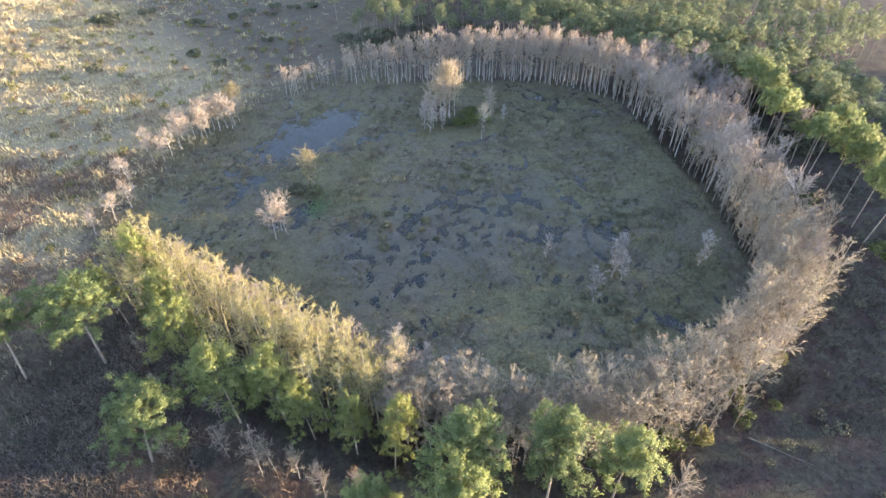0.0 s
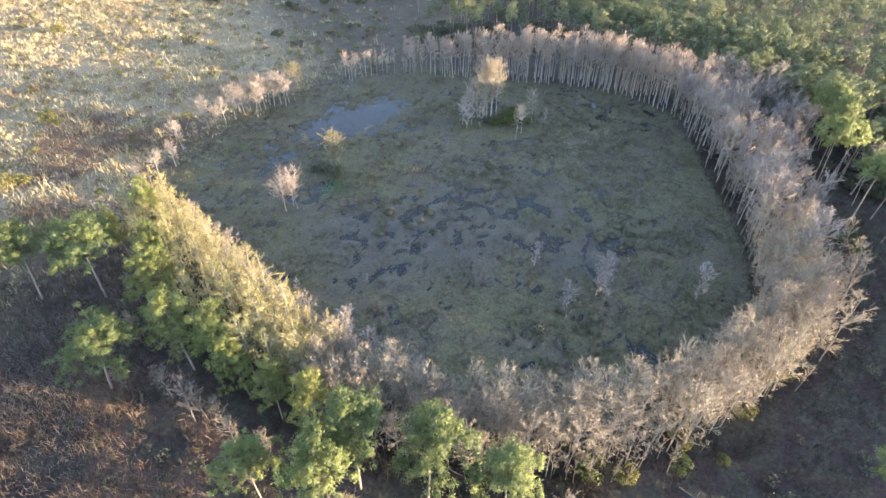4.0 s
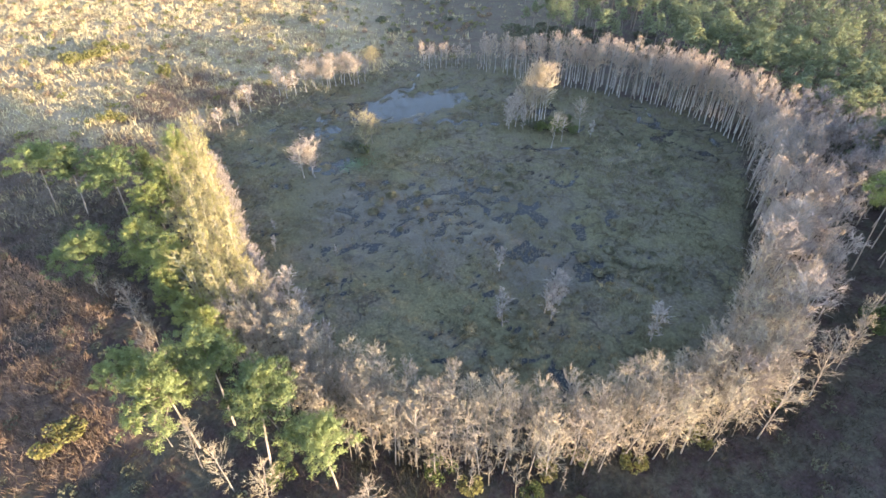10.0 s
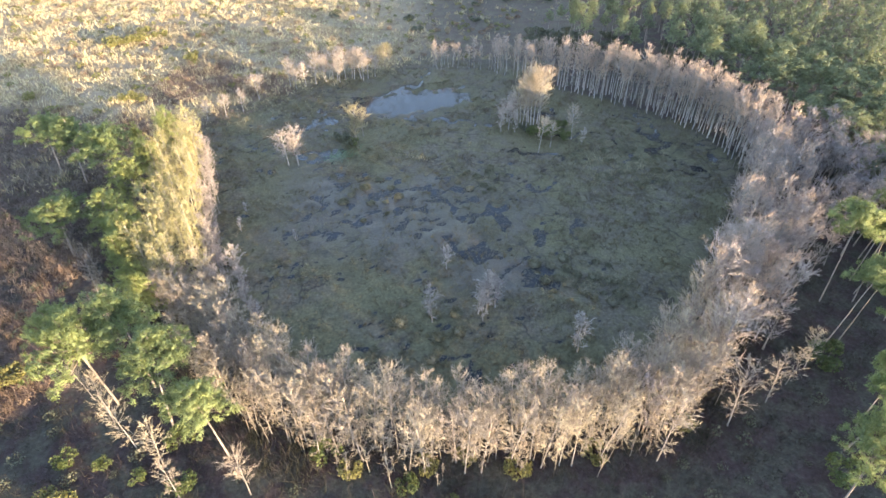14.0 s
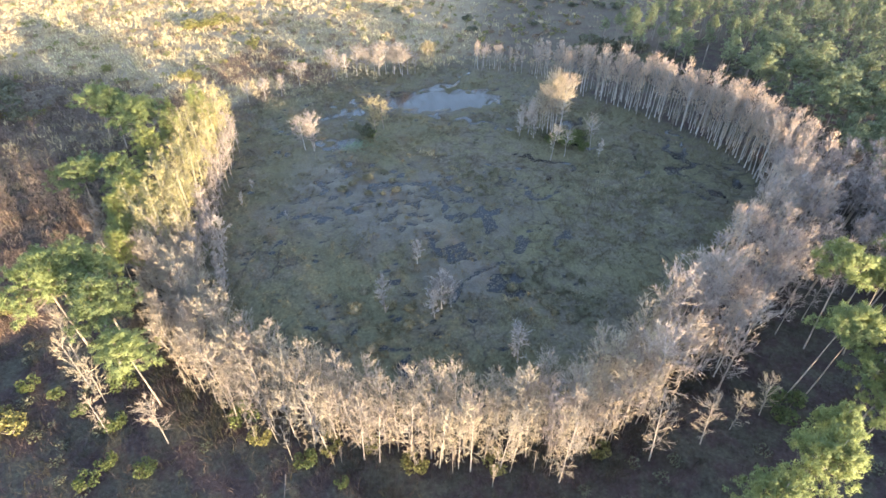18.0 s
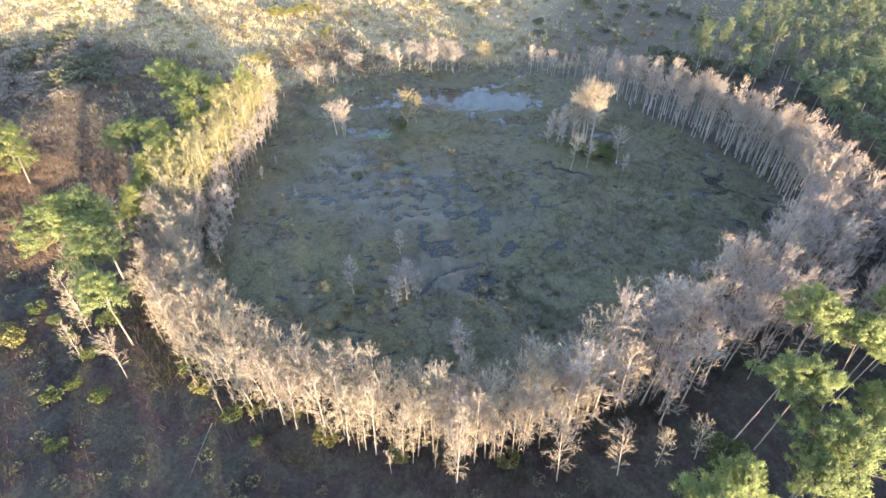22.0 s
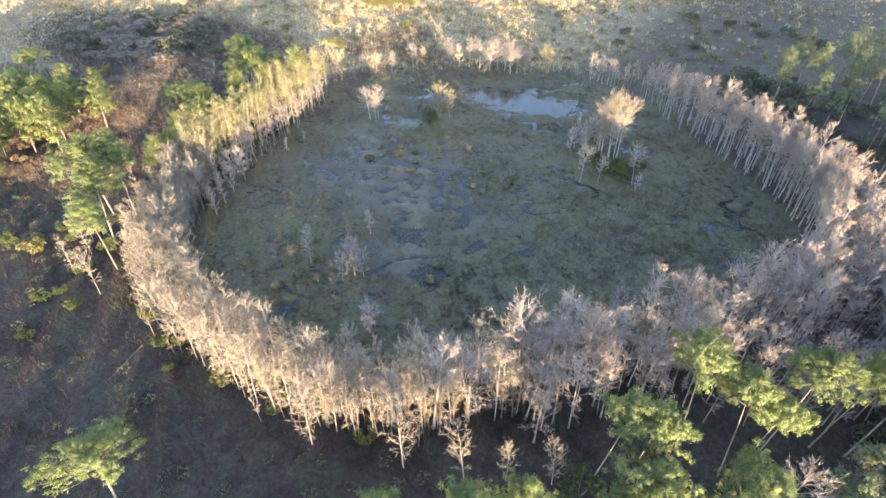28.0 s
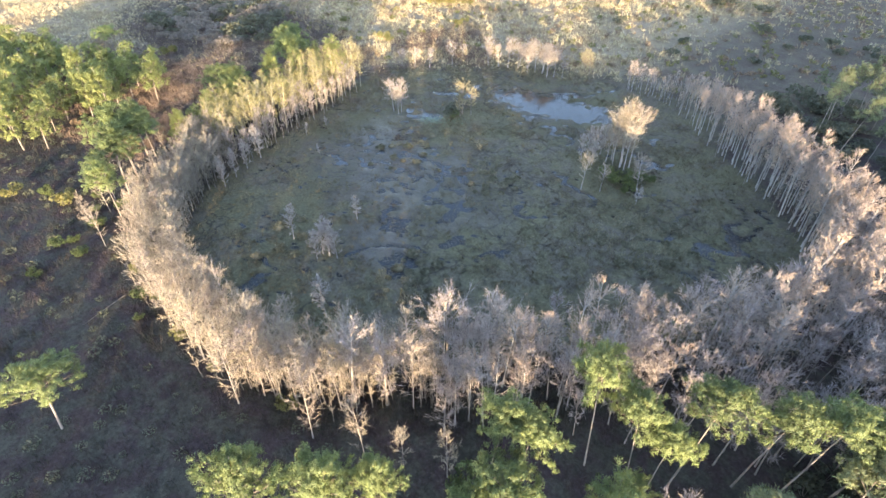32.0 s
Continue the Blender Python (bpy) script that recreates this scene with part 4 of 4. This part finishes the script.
for x, y, s in ((76.4, 123.4, 1.2), (79.5, 125.7, 1.1), (72.4, 123.8, 1.0), (81.5, 122, 0.9), (77.4, 128.4, 1.1), (80.5, 129.8, 0.9), (24.1, 109.2, 0.8), (13, 13.4, 0.8), (18.5, 13.6, 0.6), (24.1, 12.8, 0.6), (30.8, 12.9, 0.9), (40.3, 9.2, 0.8), (48.2, 20.4, 1.1), (60.1, 17.8, 0.8), (34.5, 5.1, 0.8), (43.2, 1.2, 0.7), (34.5, 8.1, 0.7), (122.6, 49.6, 1.5), (11, 3.7, 0.9), (27, 18.7, 1.0), (66.2, 16.9, 0.5), (117.2, 29.1, 1.2)):
    green_shrub(x, y, s, rng=rng)
for x, y, s in ((-91.9, 169.8, 2.0), (-88.2, 172.9, 1.8), (-85.2, 177.6, 1.7), (-90.6, 187, 1.5), (-86.3, 119.6, 1.1), (-54.5, 124.2, 1.4), (-80.7, 182.7, 1.6), (-53.6, 159.6, 1.3), (-74.9, 254.4, 1.8), (-6.7, 22.4, 1.3), (-4.9, 24.4, 1.1), (84.8, 26.8, 1.0), (74.4, 22.8, 1.0), (62.1, 20.9, 0.9), (97.5, 33.6, 0.9), (52.1, 18.6, 0.9), (67.2, 23.1, 0.8), (7.3, -3.2, 1.3), (-50.5, 124.8, 1.2), (-80.4, 45.1, 1.6), (-55.8, 165.1, 1.0), (17.5, 6.7, 1.3), (14.8, 7.6, 1.0)):
    olive_shrub(x, y, s, rng=rng)
for x, y, s in ((-119.3, 47.6, 2.0), (-122.9, 78.6, 2.0), (-89.9, 72.7, 2.2), (-86.7, 83.3, 2.0), (-95.7, 76.4, 1.8), (-104, 82.3, 1.8), (-82.6, 71.7, 1.5), (-13.4, 288.9, 2.4), (3.4, 294.8, 1.5), (45.8, 274.4, 1.2), (59, 278, 1.1), (65.7, 269.6, 1.2), (74.4, 268.2, 1.3), (42.7, 229, 1.0), (-20.3, 224.8, 1.2),
                (21.2, 266.8, 1.4), (37.5, 270.3, 1.0), (40.1, 253.9, 0.9), (13.7, 225.9, 1.0), (20.6, 210.4, 1.0), (54.2, 264.8, 1.0), (70.4, 198.3, 1.8), (76.4, 207.2, 1.8), (69.5, 212.4, 1.6), (84.5, 205.9, 2.0), (90.6, 192.5, 2.0), (76.4, 194.7, 1.5), (22.3, 109, 1.0), (19.6, 112.4, 0.9), (70.4, 126.5, 0.9), (74.4, 126.1, 0.8), (79.5, 127.7, 0.9)):
    dark_shrub(x, y, s, rng=rng)
for x, y in scattered([(80.4, 184.8), (76.4, 220.5), (111.3, 230), (137.8, 201.3), (118.2, 175.5)], 30, 4.5, rng):
    dark_shrub(x, y, rng.uniform(0.8, 1.5), rng=rng)
# grey thicket, with dark bushes that also stand in for tree shadow here
for x, y in scattered([(-152.6, 45.3), (-98.1, 44.8), (-71.4, 68.4), (-81.8, 97.4), (-137.3, 102.7)], 70, 4.8, rng):
    (dark_shrub if rng.random() < 0.3 else grey_shrub)(x, y, rng.uniform(1.0, 1.9), rng=rng)
for x, y in scattered([(-76.4, 24.3), (-33, -1.8), (-24.1, 17.1), (-44.5, 39.2), (-68.2, 42.3)], 14, 4, rng):
    rusty_shrub(x, y, rng.uniform(0.6, 1.1), rng=rng)
for x, y in scattered([(-31.9, 49.1), (-2.3, 17.8), (5, 25.7), (-15.1, 41.8)], 6, 3.5, rng):
    rusty_shrub(x, y, rng.uniform(0.4, 0.8), rng=rng)


# ---- grasses and brush ----
def tufts(n, box, keep, blade_n, h, w, spread, seed, lean=0.5):
    """Many tufts of blades over a stretch of the plan, where keep() says so."""
    r = np.random.default_rng(seed)
    x, y = r.uniform(box[0], box[2], n), r.uniform(box[1], box[3], n)
    g = ground_at(x, y)
    ok = r.uniform(0, 1, n) < keep(x, y, g)
    x, y, z = x[ok], y[ok], g[0][ok]
    size = r.uniform(0.6, 1.5, len(x))
    k = np.repeat(np.arange(len(x)), blade_n)
    p = np.stack([x[k], y[k], z[k] - 0.03], 1)
    p[:, :2] += r.normal(0, spread, (len(k), 2)) * size[k][:, None]
    d = unit(np.concatenate([r.normal(0, lean, (len(k), 2)), np.ones((len(k), 1))], 1))
    return blades(p, d, h * size[k] * r.uniform(0.6, 1.2, len(k)), w, r)


stuff("marsh_sedge", tufts(46000, (-25, 25, 120, 178), lambda x, y, g: g[1] * (1 - 0.85 * g[6]) * (1 - 0.72 * g[5] * step(y, 90, 125) - 0.55 * g[5] * step(125 - y, 0, 20)) * (g[0] > -0.32) * (0.25 + 0.75 * step(fbm(x / 7, y / 7, 71), 0.4, 0.6)), 7, 0.6, 0.10, 0.22, 72, 0.7), SEDGE, "olive and brown marsh sedge in tussocks", "sedge")
# thinned in the north, where the pinewood's shade is put into the ground cover
stuff("field_grass", tufts(120000, (-380, -20, 90, 400), lambda x, y, g: g[2] * (0.45 + 0.55 * step(fbm(x / 8, y / 8, 73), 0.42, 0.58)) * (1 - 0.8 * step(blob(x, y, 40, 235, 75, 75), 0, 0.5)), 5, 1.0, 0.28, 0.5, 74, 0.5), STRAW, "tall tan broomsedge over the old field", "grass")
stuff("dry_brush", tufts(95000, (-220, -40, 165, 130), lambda x, y, g: (1 - g[1]) * (1 - g[2]) * (1 - 0.7 * g[3]) * (0.3 + 0.6 * step(fbm(x / 6, y / 6, 75), 0.38, 0.6)), 6, 1.1, 0.07, 0.4, 76, 0.6), BRUSH_SHADED, "grey-brown dry brush and weeds under the trees, darkened as in shade", "brush")
HEATH = grass("grey_heath", [(0.3, (0.10, 0.08, 0.072)), (0.45, (0.16, 0.13, 0.115)), (0.6, (0.21, 0.175, 0.14)), (0.7, (0.13, 0.125, 0.085))], 0.12)
stuff("grey_heath", tufts(42000, (-130, 22, -12, 125), lambda x, y, g: (1 - g[1]) * (1 - g[2]) * (1 - 0.8 * g[3]) * step(y - 0.35 * x, 38, 62), 7, 1.0, 0.10, 0.35, 79, 0.6), HEATH, "grey-brown dry heath and grass beside the ring", "brush")
stuff("rusty_brush", tufts(52000, (-100, -10, 10, 170), lambda x, y, g: g[3] * (1 - g[1]) * (0.35 + 0.65 * step(fbm(x / 3, y / 3, 78), 0.4, 0.55)), 7, 1.4, 0.09, 0.3, 77, 0.5), RUSTY, "rust-coloured dry ferns and grass", "brush")


def scrub(n, poly, lo, hi, size, seed, count=34):
    """Low bushes of leaves and twigs in one sheet."""
    r = np.random.default_rng(seed)
    at = np.array(scattered(poly, n, 2.0, r))
    z = height(at[:, 0], at[:, 1])
    k = np.repeat(np.arange(len(at)), count)
    w = r.uniform(lo, hi, len(at))[k][:, None]
    q = unit(r.normal(size=(len(k), 3))) * r.uniform(0.3, 1, (len(k), 1)) ** 0.5
    p = np.c_[at[k], z[k] + 0.05] + q * w * np.array([1, 1, 0.5]) + np.c_[np.zeros((len(k), 2)), w * 0.5]
    return leaves(p, size * w[:, 0] * r.uniform(0.7, 1.3, len(k)), r)


FIELD_LOOP = [(-269.3, 37.2), (-51.5, 83.5), (-24.8, 117.8), (-17.5, 150.1), (17.6, 174.3), (59.6, 181.9), (64.8, 327), (-21.6, 365.3), (-253.7, 276.7)]
stuff("field_scrub", scrub(750, FIELD_LOOP, 0.7, 1.7, 0.38, 81, 40), LEAF_OLIVE, "olive scrub dotted over the old field", "scrub")
stuff("heath_scrub", scrub(750, FIELD_LOOP, 0.6, 1.6, 0.38, 82, 40), LEAF_RUST, "brown heath bushes dotted over the old field", "scrub")
stuff("shade_scrub", scrub(460, [(-43.4, 88.7), (-54, -20.4), (43.9, -41.4), (164.2, -10.4), (175, 68.1), (128.2, 48.8), (64.1, 13.8), (15.8, 18.4), (-14.9, 54.9)], 0.5, 1.4, 0.24, 83, 70), LEAF_DARK, "low dark green undergrowth in the shade", "scrub")


def floating(n, box, keep, lo, hi, seed):
    """Small flat six-cornered pads that lie on the water."""
    r = np.random.default_rng(seed)
    x, y = r.uniform(box[0], box[2], n), r.uniform(box[1], box[3], n)
    g = ground_at(x, y)
    ok = (r.uniform(0, 1, n) < keep(x, y, g)) & (g[0] < 0.0)
    x, y = x[ok], y[ok]
    m = len(x)
    ang = np.arange(6) * np.pi / 3
    rad = r.uniform(lo, hi, (m, 1)) * r.uniform(0.7, 1.2, (m, 6))
    z = -0.045 + r.uniform(0, 0.03, (m, 1)) + r.normal(0, 0.012, (m, 6))
    v = np.stack([x[:, None] + rad * np.cos(ang), y[:, None] + rad * np.sin(ang), z], 2).reshape(-1, 3)
    t = np.array([[0, 1, 2], [0, 2, 3], [0, 3, 4], [0, 4, 5]])
    return v, (t[None] + (np.arange(m) * 6)[:, None, None]).reshape(-1, 3)


PADS = grass("floating_weed", [(0.3, (0.05, 0.045, 0.036)), (0.5, (0.072, 0.066, 0.05)), (0.7, (0.09, 0.088, 0.058))], 0.5)
stuff("floating_weed", floating(110000, (-22, 28, 118, 172), lambda x, y, g: (0.54 - 0.2 * (y < 122)) + 0.6 * step(fbm(x / 2.5, y / 2.5, 91), 0.3, 0.55) * (y < 122), 0.08, 0.24, 92), PADS, "brown floating weed on the shallow water", "water weed")
LILY, lily_nt, lily_b = material("lily_pad", 0.45, 0.4)
lily_nt.links.new(ramp(lily_nt, noise_of(lily_nt, 3.0, 3, 0.6, "World"), [(0.35, (0.03, 0.055, 0.02)), (0.65, (0.06, 0.10, 0.03))]), lily_b.inputs["Base Color"])


def lily_bed(n, cx, cy, rx, ry, turn, seed):
    r = np.random.default_rng(seed)
    a, d = r.uniform(0, 2 * np.pi, n), np.abs(r.normal(0, 0.5, n))
    u, v = rx * d * np.cos(a), ry * d * np.sin(a)
    c, q = math.cos(radians(turn)), math.sin(radians(turn))
    x, y = cx + u * c - v * q, cy + u * q + v * c
    ang = np.arange(6) * np.pi / 3
    rad = r.uniform(0.12, 0.28, (n, 1)) * np.ones((1, 6))
    z = np.maximum(height(x, y), -0.05)[:, None] + 0.04 + r.uniform(0, 0.10, (n, 1)) + r.normal(0, 0.015, (n, 6))
    pts = np.stack([x[:, None] + rad * np.cos(ang), y[:, None] + rad * np.sin(ang), z], 2).reshape(-1, 3)
    t = np.array([[0, 1, 2], [0, 2, 3], [0, 3, 4], [0, 4, 5]])
    return pts, (t[None] + (np.arange(n) * 6)[:, None, None]).reshape(-1, 3)


stuff("lily_bed", lily_bed(480, 22.8, 103, 7, 4.4, 50, 95), LILY, "glossy dark green lily pads in the marsh", "water lilies")
REED = grass("pale_reed", [(0.35, (0.17, 0.158, 0.10)), (0.5, (0.24, 0.222, 0.145)), (0.65, (0.30, 0.275, 0.185))], 0.3)


def reed_share(x, y, g):
    """Pale reeds: a streak across the marsh, tussocks in the south-east, a fringe on the open side."""
    k = np.maximum.reduce([blob(x, y, 48.6, 101.4, 19, 3.5, -20), blob(x, y, 82.6, 59.6, 11, 6, 40), blob(x, y, 97.2, 109.8, 22, 13, 60) * 0.75, blob(x, y, 10.2, 157.4, 26, 5, 32), blob(x, y, 59.5, 138.7, 14, 4, 10) * 0.8, blob(x, y, -7.6, 129.1, 12, 20, -20) * 0.8])
    return step(k, 0, 0.5) * step(fbm(x / 3.0, y / 3.0, 97), 0.45, 0.6) * (g[0] > -0.06)


stuff("pale_reeds", tufts(45000, (-40, 40, 110, 185), reed_share, 7, 0.9, 0.09, 0.25, 98, 0.55), REED, "pale tan reeds in tussocks over the marsh", "reeds")
stuff("tall_broomsedge", tufts(9000, (-330, 60, 60, 340), lambda x, y, g: g[2] * step(fbm(x / 12, y / 12, 101), 0.45, 0.65), 12, 2.0, 0.22, 0.55, 102, 0.35), STRAW, "tall clumps of straw-coloured broomsedge", "grass")


# ---- tussocks, log and track ----
TUSSOCK = grass("tussock_grass", [(0.35, (0.11, 0.11, 0.07)), (0.5, (0.17, 0.165, 0.11)), (0.65, (0.22, 0.205, 0.145))], 0.3)


def mound(seed, w, h, n=260):
    """A rounded grass mound of arching blades."""
    r = np.random.default_rng(seed)
    a, d = r.uniform(0, 2 * np.pi, n), np.sqrt(r.uniform(0, 1, n))
    p = np.stack([np.cos(a) * d * w * 0.38, np.sin(a) * d * w * 0.38, h * 0.45 * (1 - d ** 2)], 1)
    out = unit(np.stack([np.cos(a) * d, np.sin(a) * d, np.full(n, 0.75)], 1) + r.normal(0, 0.25, (n, 3)))
    top = blades(p, out, h * r.uniform(0.45, 0.8, n), 0.11, r)
    k = 10
    ang = np.arange(k) * 2 * np.pi / k
    rim = np.stack([np.cos(ang) * w * 0.42, np.sin(ang) * w * 0.42, np.full(k, -0.15)], 1) * r.uniform(0.85, 1.1, (k, 1))
    mid = rim * np.array([0.6, 0.6, 0]) + np.array([0, 0, h * 0.38])
    v = np.concatenate([rim, mid, [[0, 0, h * 0.5]]])
    i, j = np.arange(k), (np.arange(k) + 1) % k
    t = np.concatenate([np.stack([i, j, j + k], 1), np.stack([i, j + k, i + k], 1), np.stack([i + k, j + k, np.full(k, 2 * k)], 1)])
    return (v, t), top


tussock = tree_maker("tussock", "rounded pale grass tussock in the marsh", "tussock", "grass tussocks in the marsh",
                     [mound(960 + k, 2.6, 1.1) for k in range(4)], (TUSSOCK, TUSSOCK), ("mound", "tuft"))
tus_rng = np.random.default_rng(55)
for loop, n in (([(74.4, 67.1), (80.6, 55.4), (95.3, 58.4), (91, 70.4), (82.6, 73.9)], 26), ([(50.5, 96.8), (62.3, 90.1), (70.3, 98.8), (60.4, 105.7)], 14), ([(80.5, 113.9), (97.2, 95.5), (112.2, 109.4), (97.1, 128)], 22), ([(27.6, 81), (40.8, 72.4), (44.7, 94.2), (31.5, 100.5)], 12), ([(44.4, 39.2), (60.2, 36), (64.2, 50.3), (48.4, 53.3)], 8)):
    for x, y in scattered(loop, n, 2.4, tus_rng):
        tussock(x, y, tus_rng.uniform(0.5, 1.25), rng=tus_rng)

log = thing("fallen_log", "fallen grey tree stem lying in the undergrowth", "log")
log_line = np.array([[58.4, 15.4, 0.0], [59.6, 13.4, 0.0], [61.0, 11.0, 0.0], [62.8, 8.2, 0.0]])
log_line[:, 2] = height(log_line[:, 0], log_line[:, 1]) + 0.08
lie = frusta(log_line[:-1], log_line[1:], np.array([0.10, 0.085, 0.065]), np.array([0.085, 0.065, 0.03]), 7)
part("stem", lie, BARK_LIMB, log)
part("broken_branch", spikes(log_line[1:3], log_line[1:3] + np.array([[0.9, 0.5, 0.7], [-0.6, -0.9, 0.6]]), 0.04, 5), BARK_LIMB, log)

TRACK, track_nt, track_b = material("track_dirt", 0.95, 0.1)
track_nt.links.new(ramp(track_nt, noise_of(track_nt, 0.6, 5, 0.7, "World"), [(0.3, (0.10, 0.075, 0.055)), (0.7, (0.19, 0.15, 0.11))]), track_b.inputs["Base Color"])
u = np.linspace(0, 1, 60)
tx, ty = -225 - 190 * u, 88 + 160 * u + 5 * np.sin(u * 7)
side = np.array([0.64, 0.76]) * 1.6
edge = np.concatenate([np.c_[tx - side[0], ty - side[1]], np.c_[tx + side[0], ty + side[1]]])
tz = height(edge[:, 0], edge[:, 1]) + 0.08
i = np.arange(59)
tagged(new("track", mesh_of("track", np.c_[edge, tz], np.concatenate([np.stack([i, i + 60, i + 61], 1), np.stack([i, i + 61, i + 1], 1)]), TRACK)), "dark dirt track across the old field", "road", kind="structure")


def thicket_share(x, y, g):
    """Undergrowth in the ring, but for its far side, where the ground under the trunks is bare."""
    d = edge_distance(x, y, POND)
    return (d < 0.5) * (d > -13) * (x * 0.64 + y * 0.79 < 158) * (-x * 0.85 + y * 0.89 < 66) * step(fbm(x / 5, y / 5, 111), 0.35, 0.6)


stuff("ring_thicket", tufts(36000, (-25, 10, 140, 125), thicket_share, 7, 2.3, 0.06, 0.5, 112, 0.45), BRUSH_SHADED, "grey-brown undergrowth beneath the ring of trees, darkened as in shade", "thicket")
